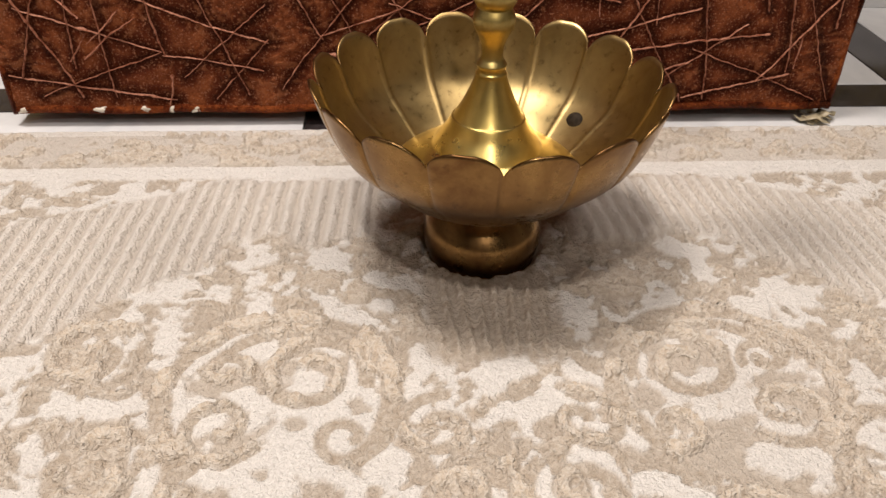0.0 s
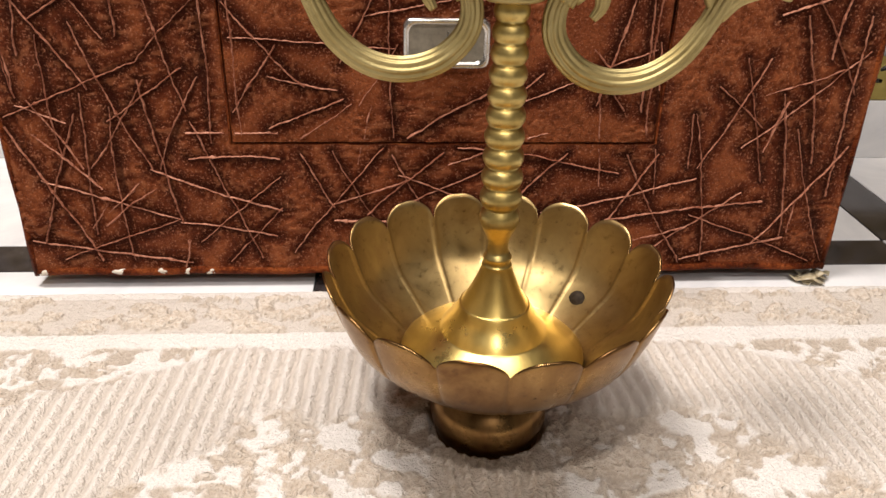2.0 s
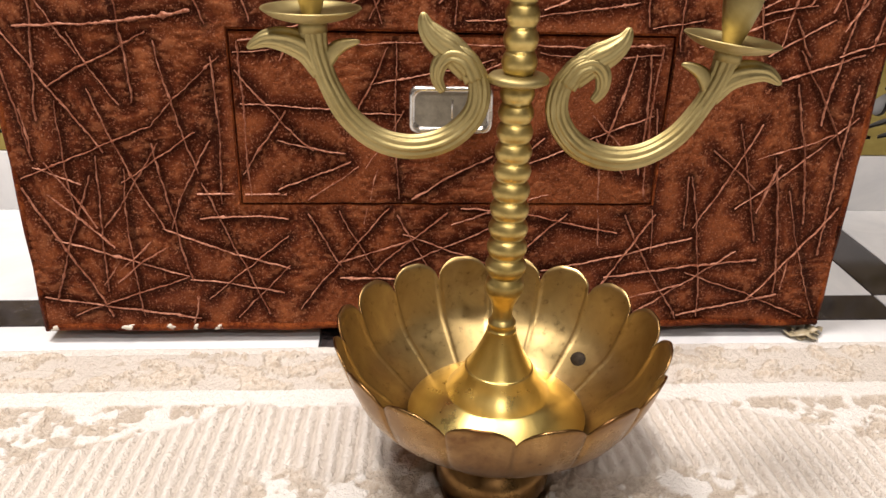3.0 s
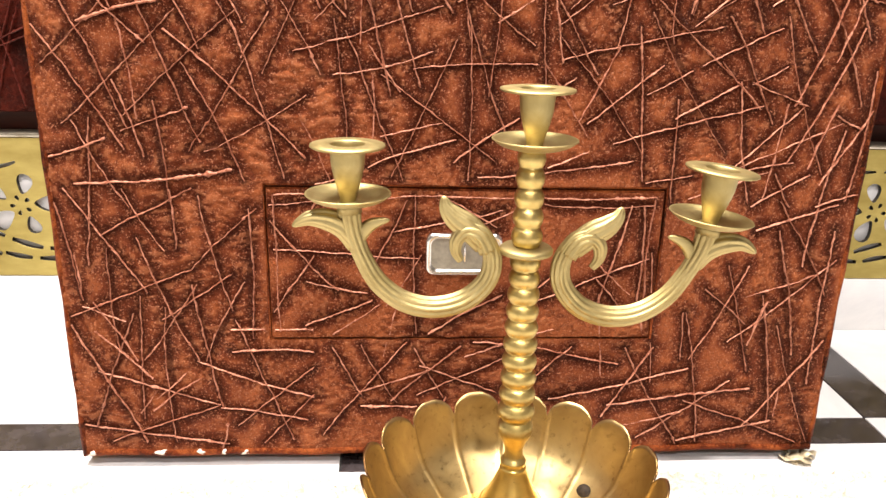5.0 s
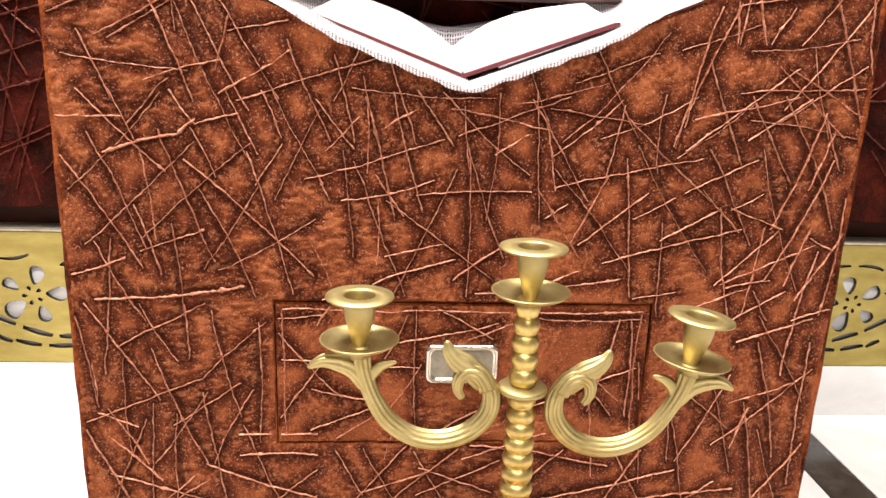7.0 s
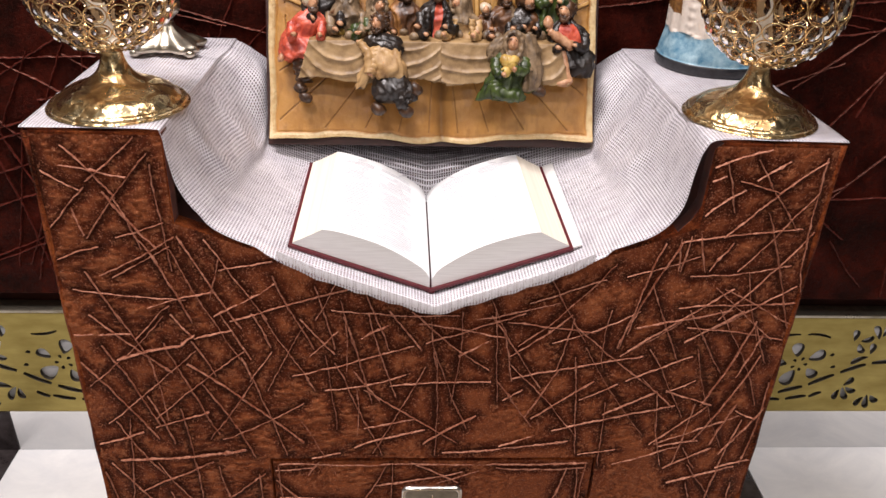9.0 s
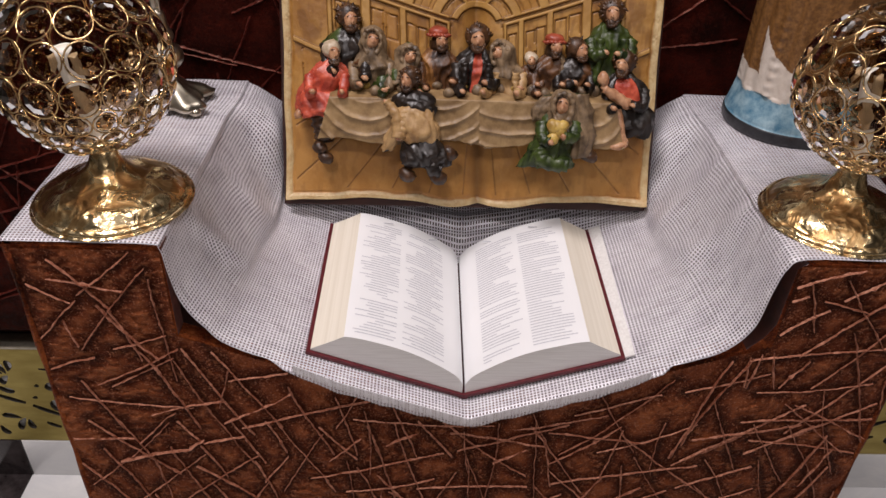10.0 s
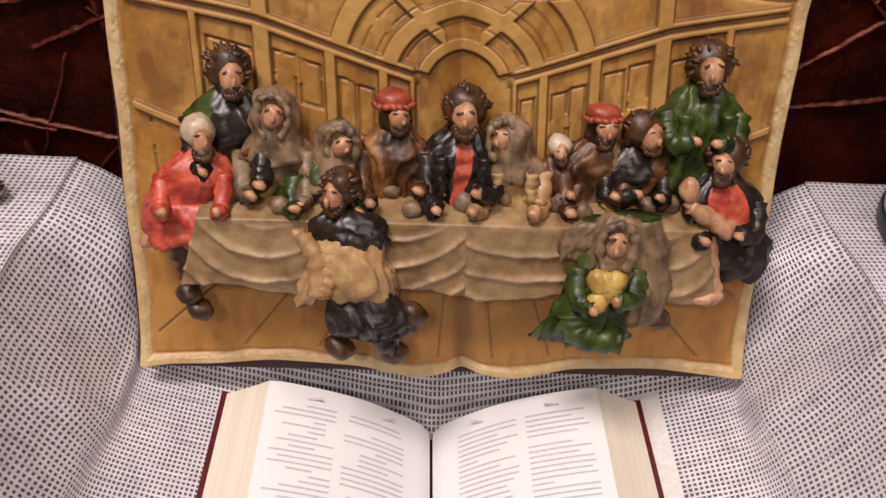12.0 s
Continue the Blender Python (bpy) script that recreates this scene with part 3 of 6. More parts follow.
def rug():
    xs = np.arange(-0.62, 0.661, 0.0016)
    ys = np.arange(-0.86, -0.0215, 0.0016)
    X, Y = np.meshgrid(xs, ys)
    wx, wy = X + 0.022 * (fbm(X * 34, Y * 34, 3) - 0.5), Y + 0.022 * (fbm(X * 34, Y * 34, 9) - 0.5)
    qx, qy = X + 0.03 * (fbm(X * 22, Y * 22, 51) - 0.5), Y + 0.03 * (fbm(X * 22, Y * 22, 57) - 0.5)
    blotch = fbm(qx * 62, qy * 62, 21, 3) + 0.16 * (fbm(X * 190, Y * 190, 23, 2) - 0.5)
    field = fbm(qx * 30, qy * 30, 71, 2)
    curl = smoothstep(0.055, 0.020, np.abs(field - 0.5)) + smoothstep(0.045, 0.015, np.abs(field - 0.66))
    tuft = fbm(X * 260, Y * 260, 5, 3)
    pile = np.clip(0.5 * smoothstep(0.48, 0.58, blotch) + 0.8 * curl * smoothstep(0.38, 0.48, blotch), 0, 1)   # carved, beige pile against smooth white ground
    # the ribbed fans beside the foot
    xr = X - FOOT_X
    lower = -0.215 - 0.9 * np.clip(np.abs(xr) - 0.17, 0, 1) + 0.012 * (fbm(X * 60, Y * 60, 40) - 0.5) * 3
    upper = -0.128 - 0.45 * np.clip(np.abs(xr) - 0.20, 0, 1)
    fan = smoothstep(-0.006, 0.006, wy - lower) * smoothstep(-0.006, 0.006, upper - wy) * smoothstep(0.065, 0.085, np.abs(xr))
    wave = 0.5 + 0.5 * np.sin(2 * np.pi * (X + 0.05 * (Y + 0.2) * np.sign(xr)) / 0.0115 + 2.0 * (fbm(X * 25, Y * 25, 60) - 0.5))
    # scrolls either side of the foot, one the mirror of the other
    u, v = np.abs(X + 0.35 * (wx - X) - FOOT_X), Y + 0.35 * (wy - Y)
    med = np.hypot(u - 0.131, v + 0.365)
    pile = pile * 0.85 * (1 - smoothstep(0.073, 0.067, med)) + 0.30 * smoothstep(0.5, 0.62, blotch) * smoothstep(0.073, 0.067, med)

    def stroke(d, w):
        return smoothstep(w / 2 + 0.0016, w / 2 - 0.0010, d)

    def spiral(cu, cy, r0, r1, turns, w, start, hand):
        du, dy = u - cu, v - cy
        r, t = np.hypot(du, dy), (hand * np.arctan2(dy, du) - start) / (2 * np.pi)
        best = np.full_like(r, 1.0)
        for k in range(-1, int(turns) + 2):
            q = (t % 1.0) + k
            on = (q >= 0) & (q <= turns)
            best = np.where(on, np.minimum(best, np.abs(r - (r0 + (r1 - r0) * q / turns))), best)
        return stroke(best, w)

    scroll = np.zeros_like(X)
    for cu, cy, r0, r1, turns, w, start, hand in (
            (0.131, -0.365, 0.064, 0.067, 0.80, 0.0110, -1.0, 1), (0.128, -0.362, 0.049, 0.053, 0.42, 0.0080, 0.3, 1),
            (0.112, -0.350, 0.009, 0.034, 1.45, 0.0080, 0.6, 1), (0.091, -0.397, 0.004, 0.020, 1.20, 0.0060, 2.0, -1),
            (0.158, -0.388, 0.005, 0.026, 1.25, 0.0070, 1.0, -1), (0.163, -0.345, 0.004, 0.016, 1.10, 0.0065, 3.0, 1),
            (0.040, -0.392, 0.004, 0.024, 1.30, 0.0070, 0.0, 1), (0.030, -0.440, 0.005, 0.030, 1.40, 0.0080, 1.5, -1),
            (0.215, -0.420, 0.006, 0.045, 1.40, 0.0100, 2.6, 1), (0.110, -0.462, 0.006, 0.036, 1.40, 0.0090, 0.8, -1),
            (0.245, -0.330, 0.006, 0.030, 1.20, 0.0080, 1.2, 1), (0.180, -0.500, 0.006, 0.036, 1.40, 0.0090, 2.2, 1)):
        scroll = np.maximum(scroll, spiral(cu, cy, r0, r1, turns, w, start, hand))
    lace = 0.60 + 0.40 * smoothstep(0.42, 0.52, blotch)
    pile = np.maximum(pile, scroll * lace)
    patch = smoothstep(0.055, 0.040, np.hypot((u - 0.115) * 0.75, (v + 0.262) * 2.0)) * smoothstep(0.40, 0.47, blotch)
    pile = np.maximum(pile, 0.85 * patch)
    # small flutes before the foot
    fl = smoothstep(0.05, 0.03, np.abs(xr)) * smoothstep(-0.345, -0.33, wy) * smoothstep(-0.255, -0.27, wy)
    flute = 0.5 + 0.5 * np.sin(2 * np.pi * xr / (0.0085 + 0.04 * np.clip(wy + 0.345, 0, 1)))
    pile = pile * (1 - fl) + fl * (0.35 + 0.5 * flute)
    pile = pile * (1 - fan) + fan * 0.22
    ribs = fan * wave ** 0.7
    # border along the edge
    motif = smoothstep(0.5, 0.6, fbm(X * 55, Y * 70, 77))
    border = smoothstep(-0.118, -0.112, Y)
    edge = smoothstep(-0.042, -0.038, Y)
    plain = smoothstep(-0.124, -0.120, Y) * smoothstep(-0.098, -0.102, Y)
    pile = pile * (1 - border) + border * (0.15 + 0.75 * motif)
    pile = pile * (1 - plain) * (1 - edge) + edge * 0.05
    ribs = ribs * (1 - border)
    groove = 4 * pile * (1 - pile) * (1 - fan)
    Z = 0.0085 + 0.0040 * pile * (1 - fan) + 0.0046 * ribs - 0.0036 * groove + 0.0034 * (tuft - 0.5) * (0.3 + pile) * (1 - 0.6 * fan) - 0.004 * edge + 0.0014 * (fbm(X * 12, Y * 12, 88) - 0.5)
    hole = np.hypot(X - FOOT_X, Y - FOOT_Y)
    rim = 0.0415 + 0.005 * (fbm(X * 90, Y * 90, 15) - 0.5)
    Z = Z + 0.004 * smoothstep(0.03, 0.0, hole - rim)
    Z = Z * smoothstep(0.0, 0.003, hole - rim) + 0.001
    rim_edge = smoothstep(-0.0225, -0.026, Y)
    Z = Z * rim_edge + 0.001
    # the groove attribute also takes in rib valleys, for their shade
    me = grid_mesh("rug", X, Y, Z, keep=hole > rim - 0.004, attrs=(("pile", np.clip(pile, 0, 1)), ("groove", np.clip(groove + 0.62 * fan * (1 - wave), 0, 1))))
    m = Mat("carved_rug", 0.62, 0, 0.35)
    white, beige = (0.92, 0.885, 0.825), (0.76, 0.64, 0.495)
    fine = m.noise(500, 3, 0.7)
    blot = m.noise(18, 5, 0.6)
    c = m.mix(m.attr("pile"), white, beige)
    c = m.mix(m.grey(fine, 0.42, 0.70, 0.0, 0.55), c, (0.90, 0.86, 0.80))
    c = m.mix(m.grey(m.noise(900, 2, 0.6), 0.5, 0.3, 0.0, 0.15), c, (0.55, 0.46, 0.37))
    c = m.mix(m.math("MULTIPLY", m.grey(blot, 0.55, 0.75, 0.0, 0.3), m.attr("pile")), c, (0.38, 0.32, 0.26))
    c = m.mix(m.grey(m.noise(7, 3), 0.5, 0.7, 0.0, 0.20), c, (0.66, 0.58, 0.50))
    # shade of carved grooves and rib valleys painted into the pile colour
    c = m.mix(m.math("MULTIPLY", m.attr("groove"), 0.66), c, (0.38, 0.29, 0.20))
    loops = m.noise(230, 3, 0.7)
    c = m.mix(m.math("MULTIPLY", m.grey(loops, 0.46, 0.60, 0.0, 0.75), m.attr("pile")), c, (0.82, 0.75, 0.65))
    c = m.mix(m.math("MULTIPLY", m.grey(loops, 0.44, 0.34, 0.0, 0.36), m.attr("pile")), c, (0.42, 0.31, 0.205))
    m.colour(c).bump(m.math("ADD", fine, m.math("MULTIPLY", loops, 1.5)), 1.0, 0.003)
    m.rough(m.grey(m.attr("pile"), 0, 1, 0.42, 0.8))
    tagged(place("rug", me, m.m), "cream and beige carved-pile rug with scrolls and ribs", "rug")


rug()


# ---- brass candelabrum in its petalled bowl ----
def candelabrum():
    cb = tagged(empty("candelabrum", (FOOT_X, FOOT_Y, 0)), "three-armed brass candelabrum rising from a petalled brass bowl, without candles", "candelabrum")
    foot = smooth_profile([(0.0, 0.001), (0.035, 0.001), (0.0375, 0.006), (0.0408, 0.015), (0.0420, 0.024), (0.0405, 0.033), (0.0355, 0.041), (0.0310, 0.047), (0.0305, 0.054), (0.034, 0.061)], 4)
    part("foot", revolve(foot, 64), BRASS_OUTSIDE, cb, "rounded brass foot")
    # bowl of sixteen petals
    bm = bmesh.new()
    per, petals = 22, 16
    prof = smooth_profile([(0.028, 0.0575), (0.046, 0.0605), (0.065, 0.0695), (0.083, 0.0855), (0.097, 0.100), (0.1065, 0.121), (0.1130, 0.143)], 4)
    nt = len(prof)
    rows = []
    for i, (r, z) in enumerate(prof):
        f = i / (nt - 1)
        ring = []
        for k in range(per * petals):
            a = 2 * math.pi * k / (per * petals) - math.pi / 2 - 0.04
            s = abs(math.sin(petals / 2 * (a + math.pi / 2 + 0.04)))   # 0 at a seam
            puff = 1 + 0.022 * f * (math.sqrt(s) - 0.6) - 0.012 * math.exp(-(s / 0.10) ** 2) * min(1, f * 3)
            drop = 0.0150 * (1 - min(1, s * 1.08) ** 0.5)
            zz = z - drop * f ** 5
            rr = (r - drop * 0.25 * f ** 5) * puff
            ring.append(bm.verts.new((rr * math.cos(a), rr * math.sin(a), zz)))
        rows.append(ring)
    n = per * petals
    for a, b in zip(rows, rows[1:]):
        for k in range(n):
            bm.faces.new((a[k], a[(k + 1) % n], b[(k + 1) % n], b[k]))
    bm.faces.new(rows[0][::-1])
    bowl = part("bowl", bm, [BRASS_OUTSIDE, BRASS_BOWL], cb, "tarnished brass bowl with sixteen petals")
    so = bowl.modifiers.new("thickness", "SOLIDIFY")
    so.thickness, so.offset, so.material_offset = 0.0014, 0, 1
    # dark bolt head in the bowl's wall
    bolt = part("rivet", revolve([(0.0, 0.0030), (0.003, 0.0028), (0.0042, 0.0018), (0.0066, 0.0012), (0.0070, 0.0), (0.0070, -0.001)], 24), BOLT, cb, "dark tarnished rivet")
    bolt.matrix_basis = look((0.0690, 0.0460, 0.0850), (0.0690 + 0.73, 0.0460 + 0.52, -0.50))
    dome = smooth_profile([(0.056, 0.0705), (0.0635, 0.0740), (0.0620, 0.0770), (0.056, 0.0815), (0.046, 0.088), (0.0375, 0.0925)], 4) + \
        smooth_profile([(0.0365, 0.0930), (0.0335, 0.0975), (0.0280, 0.105), (0.0240, 0.1125), (0.0230, 0.1130), (0.0175, 0.1225), (0.0130, 0.1325), (0.0103, 0.1400), (0.0100, 0.1425), (0.0090, 0.144), (0.0088, 0.147)], 4)
    part("dome", revolve(dome, 64), BRASS_DOME, cb, "polished brass dome with a flared collar")
    stem = smooth_profile([(0.0088, 0.146), (0.0096, 0.148), (0.0086, 0.150), (0.0070, 0.153), (0.0072, 0.160), (0.0098, 0.167), (0.0126, 0.173), (0.0128, 0.179), (0.0104, 0.184)], 5)
    z, beads = 0.184, []
    while z < 0.303:
        f = (z - 0.184) / 0.12
        r, h = 0.0136 - 0.0030 * f, 0.01375 - 0.002 * f
        for k in range(7):
            a = math.pi * k / 6
            beads.append((r * (0.79 + 0.21 * math.sin(a)), z + h * k / 6))
        z += h
    part("stem", revolve(stem + beads, 40), BRASS_STEM, cb, "beaded brass stem")
    part("arm_disc", revolve([(0.006, z), (0.016, z), (0.0182, z + 0.001), (0.0184, z + 0.0035), (0.0165, z + 0.0052), (0.006, z + 0.0055)], 40), BRASS_ARM, cb)
    z += 0.0055
    top, beads = 0.384, []
    h = 0.0135
    while z < top - 0.004:
        f = (z - 0.315) / 0.07
        r = 0.0108 - 0.0016 * f
        for k in range(7):
            a = math.pi * k / 6
            beads.append((r * (0.78 + 0.22 * math.sin(a)), z + h * k / 6))
        z += h
    part("upper_stem", revolve(beads, 40), BRASS_STEM, cb)
    holder(cb, (0.0015, 0, z - 0.002))
    # arms: one S-scroll with leaves, set left and right
    side = arm_meshes()
    for sign, dip in ((-1, 0.0), (1, 6.2)):
        arm = empty("arm")
        arm.parent = cb
        arm.matrix_basis = Matrix.Translation((0.0015, 0, 0.3145)) @ Matrix.Rotation(radians(dip) * 1, 4, "Y") @ Matrix.Diagonal((sign * 0.985, 1, 1, 1))
        for nm, me in side:
            ob = new(nm, me)
            ob.parent = arm
        # the holders stand upright on the arm's end
        u, w = 0.1217, 0.0325
        ex, ez = sign * u * math.cos(radians(dip)) + w * math.sin(radians(dip)), -sign * u * math.sin(radians(dip)) + w * math.cos(radians(dip))
        holder(cb, (0.0015 + ex + (-0.001 if sign > 0 else 0), 0.0, 0.3145 + ez - 0.002), dip)
    return cb


def holder(cb, at, tilt=0.0):
    turn = Matrix.Translation(at) @ Matrix.Rotation(radians(tilt), 4, "Y")
    tray = smooth_profile([(0.004, 0.0), (0.012, 0.0005), (0.0225, 0.0035), (0.0285, 0.0075)], 4) + smooth_profile([(0.0282, 0.0082), (0.022, 0.0048), (0.012, 0.0022), (0.004, 0.0020)], 4)
    ob = part("drip_tray", revolve(tray, 48), BRASS_ARM, cb)
    ob.matrix_basis = turn
    cup = smooth_profile([(0.0052, 0.0015), (0.0058, 0.006), (0.0085, 0.016), (0.0108, 0.026), (0.0115, 0.0345), (0.0120, 0.0375)], 4) + [(0.0235, 0.0385), (0.0245, 0.0392), (0.0243, 0.0402), (0.0118, 0.0408)] + smooth_profile([(0.0112, 0.0400), (0.0106, 0.030), (0.009, 0.022), (0.0, 0.0205)], 3)
    ob = part("candle_cup", revolve(cup, 48, close=False), BRASS_ARM, cb)
    ob.matrix_basis = turn


def arm_meshes():
    """The scroll's pieces with their finished meshes, drawn outwards along x from the disc."""
    k = 0.000385
    def pt(x, y):
        return ((917 - x) * k, 0.0, (490 - y) * k)
    out = []
    def add(name, bm):
        me = bpy.data.meshes.new(name)
        for f in bm.faces:
            f.smooth = True
        bm.to_mesh(me)
        bm.free()
        me.materials.append(BRASS_ARM)
        out.append((name, me))
    main = smooth_profile([pt(*p) for p in ((800, 452), (838, 472), (853, 508), (844, 550), (805, 587), (750, 601), (694, 589), (648, 553), (620, 504), (603, 455), (597, 414))], 5)
    n = len(main)
    rad = [0.0052 + 0.0023 * math.sin(math.pi * min(1, i / n * 1.1)) + (0.0035 * max(0, i / n - 0.8) / 0.2) for i in range(n)]
    add("scroll", tube(main, rad, 72, flat=0.85, grooves=10))
    curl = smooth_profile([pt(*p) for p in ((846, 492), (830, 464), (806, 456), (789, 470), (786, 493), (796, 512))], 5)
    add("curl", tube(curl, [0.0074 - 0.0050 * (i / (len(curl) - 1)) ** 1.6 for i in range(len(curl))], 48, flat=0.85, grooves=8))
    leaf = smooth_profile([pt(*p) for p in ((838, 480), (808, 450), (785, 434), (768, 415), (762, 394))], 5)
    m = len(leaf)
    add("leaf", tube(leaf, [0.0008 + 0.0082 * math.sin(math.pi * (0.35 + 0.65 * i / (m - 1))) ** 0.8 for i in range(m)], 40, flat=0.5, grooves=8))
    leaf = smooth_profile([pt(*p) for p in ((612, 482), (590, 452), (560, 438), (527, 436), (498, 450))], 5)
    add("leaf", tube(leaf, [0.0008 + 0.0076 * math.sin(math.pi * (0.35 + 0.65 * i / (m - 1))) ** 0.8 for i in range(m)], 40, flat=0.55, grooves=8))
    leaf = smooth_profile([pt(*p) for p in ((612, 475), (628, 452), (646, 442), (668, 438))], 5)
    m = len(leaf)
    add("leaf", tube(leaf, [0.0006 + 0.0045 * math.sin(math.pi * (0.35 + 0.65 * i / (m - 1))) ** 0.8 for i in range(m)], 12, flat=0.6, grooves=4))
    bm = tube([pt(598, 425), pt(597, 404)], [0.0085, 0.0075], 20)
    add("socket", bm)
    return out


candelabrum()


# ---- the net cloth over the lectern's top ----
def cloth_material():
    m = Mat("silver_net_cloth", 0.42, 0.15)
    uv = m.t.nodes.new("ShaderNodeTexCoord").outputs["UV"]
    sep = m.node("ShaderNodeSeparateXYZ", Vector=uv)
    pitch = 0.0034
    def thread(c):
        v = m.math("ABSOLUTE", m.math("SUBTRACT", m.math("FRACT", m.math("MULTIPLY", c, 1 / pitch)), 0.5))
        return v
    tu, tv = thread(sep.outputs[0]), thread(sep.outputs[1])
    solid = m.math("MAXIMUM", m.math("GREATER_THAN", tu, m.grey(m.noise(60), 0.3, 0.7, 0.25, 0.35)), m.math("GREATER_THAN", tv, m.grey(m.noise(75), 0.3, 0.7, 0.27, 0.38)))
    n = m.noise(700, 2)
    c = m.ramp(m.noise(40, 4), [(0.3, (0.72, 0.685, 0.74)), (0.7, (0.88, 0.85, 0.89))])
    c = m.mix(m.grey(n, 0.5, 0.75, 0.0, 0.5), c, (0.93, 0.91, 0.95))
    streak = m.noise(60, 3, 0.6, stretch=(0.5, 6.0, 1.0), vec=uv)
    c = m.mix(m.grey(streak, 0.46, 0.34, 0.0, 0.6), c, (0.50, 0.46, 0.50))
    c = m.mix(m.grey(streak, 0.54, 0.66, 0.0, 0.7), c, (0.95, 0.94, 0.96))
    m.colour(c)
    m.bump(m.math("MAXIMUM", tu, tv), 0.6, 0.0008)
    clear = m.t.nodes.new("ShaderNodeBsdfTransparent")
    mixer = m.t.nodes.new("ShaderNodeMixShader")
    m.t.links.new(m.math("MAXIMUM", solid, 0.11), mixer.inputs[0])
    m.t.links.new(clear.outputs[0], mixer.inputs[1])
    m.t.links.new(m.b.outputs[0], mixer.inputs[2])
    m.t.links.new(mixer.outputs[0], m.t.nodes["Material Output"].inputs["Surface"])
    return m.m


def cloth():
    # sections across the top, ledge, side, trough, side, ledge: at the front edge, past the book, and behind the plaque
    front = smooth_profile([(-0.392, 0.7085), (-0.33, 0.7090), (-0.274, 0.7090), (-0.265, 0.704), (-0.262, 0.68), (-0.256, 0.650), (-0.241, 0.624), (-0.212, 0.597), (-0.10, 0.5520), (-0.020, 0.5230), (-0.006, 0.5195), (0.008, 0.5235), (0.10, 0.5575), (0.185, 0.5915), (0.219, 0.608), (0.238, 0.635), (0.2435, 0.675), (0.249, 0.699), (0.262, 0.7090), (0.32, 0.7090), (0.389, 0.7085)], 8)
    back = smooth_profile([(-0.392, 0.7085), (-0.33, 0.7090), (-0.268, 0.7095), (-0.261, 0.7060), (-0.249, 0.68), (-0.230, 0.645), (-0.214, 0.612), (-0.200, 0.593), (-0.10, 0.5530), (-0.020, 0.5235), (-0.006, 0.5200), (0.008, 0.5240), (0.10, 0.5580), (0.186, 0.594), (0.202, 0.614), (0.220, 0.645), (0.238, 0.68), (0.249, 0.7060), (0.256, 0.7095), (0.32, 0.7090), (0.389, 0.7085)], 8)
    far = smooth_profile([(-0.392, 0.7085), (-0.33, 0.7090), (-0.262, 0.7095), (-0.255, 0.7075), (-0.236, 0.695), (-0.217, 0.676), (-0.212, 0.645), (-0.204, 0.616), (-0.10, 0.5860), (-0.020, 0.5690), (-0.006, 0.5680), (0.008, 0.5690), (0.10, 0.5870), (0.192, 0.616), (0.200, 0.645), (0.207, 0.676), (0.226, 0.695), (0.245, 0.7075), (0.252, 0.7095), (0.32, 0.7090), (0.389, 0.7085)], 8)
    F, B, D = np.array(front), np.array(back), np.array(far)
    ys = np.concatenate([[-0.0065, -0.006, -0.005, -0.003], np.linspace(0.0, 0.326, 110)])
    nx = len(F)
    f = np.clip(ys / 0.20, 0, 1)[:, None]
    g = smoothstep(0.230, 0.285, ys)[:, None]
    X = (F[None, :, 0] * (1 - f) + B[None, :, 0] * f) * (1 - g) + D[None, :, 0] * g
    Z = (F[None, :, 1] * (1 - f) + B[None, :, 1] * f) * (1 - g) + D[None, :, 1] * g
    Y = np.repeat(ys[:, None], nx, 1)
    # folds: slack creases down the sides, wrinkles behind the book, faint waves over the ledges
    clear = smoothstep(0.015, 0.08, Y)
    fold = fbm(X * 18, Y * 14, 33) - 0.5
    side = ((Z > 0.615) & (Z < 0.705)).astype(float)
    Z = Z + 0.0040 * np.clip(fold, -0.1, 0.5) * clear * (np.abs(X) > 0.165) + 0.0006
    X = X + 0.010 * fold * clear * side
    for sgn, y0, run, width, depth in ((-1, 0.085, 0.55, 0.012, 0.0045), (-1, 0.170, 0.30, 0.012, 0.0035), (1, 0.110, 0.45, 0.012, 0.0045), (1, 0.185, 0.20, 0.012, 0.0035)):
        pleat = np.exp(-((Y - y0 + run * (Z - 0.66)) / width) ** 2) * smoothstep(0.600, 0.630, Z) * smoothstep(0.712, 0.690, Z)
        X = X - sgn * depth * pleat * (np.sign(X) == sgn)
    wrinkle = np.sin((Y + 0.25 * (Z - 0.56)) * 300 + 4 * fold + X * 8)
    Z = Z + 0.0022 * wrinkle * smoothstep(0.238, 0.250, Y) * smoothstep(0.15, 0.10, np.abs(X))
    # the middle of the front edge hangs down
    hang = smoothstep(0.185, 0.12, np.abs(X + 0.005))
    for i, d in enumerate((0.0095, 0.007, 0.003, 0.001)):
        Z[i] = Z[i] - d * hang[i] * (1 + 0.15 * np.sin(X[i] * 190))
        Y[i] = np.where(hang[i] > 0.03, Y[i], 0.002 - 0.0004 * i)
    arc = np.concatenate([[0], np.cumsum(np.hypot(np.diff(F[:, 0]), np.diff(F[:, 1])))])
    U = np.repeat(arc[None, :], len(ys), 0)
    V = np.repeat(ys[:, None], nx, 1)
    V[0], V[1], V[2], V[3] = V[4] - 0.023, V[4] - 0.016, V[4] - 0.008, V[4] - 0.003
    me = grid_mesh("altar_cloth", X, Y, Z, uv=(U, V))
    ob = tagged(place("altar_cloth", me, cloth_material()), "silvery white open-weave cloth draped over the lectern top", "cloth")
    so = ob.modifiers.new("thickness", "SOLIDIFY")
    so.thickness, so.offset = 0.0006, 1
    # fringe of short threads along the hanging edge
    bm = bmesh.new()
    rng = random.Random(3)
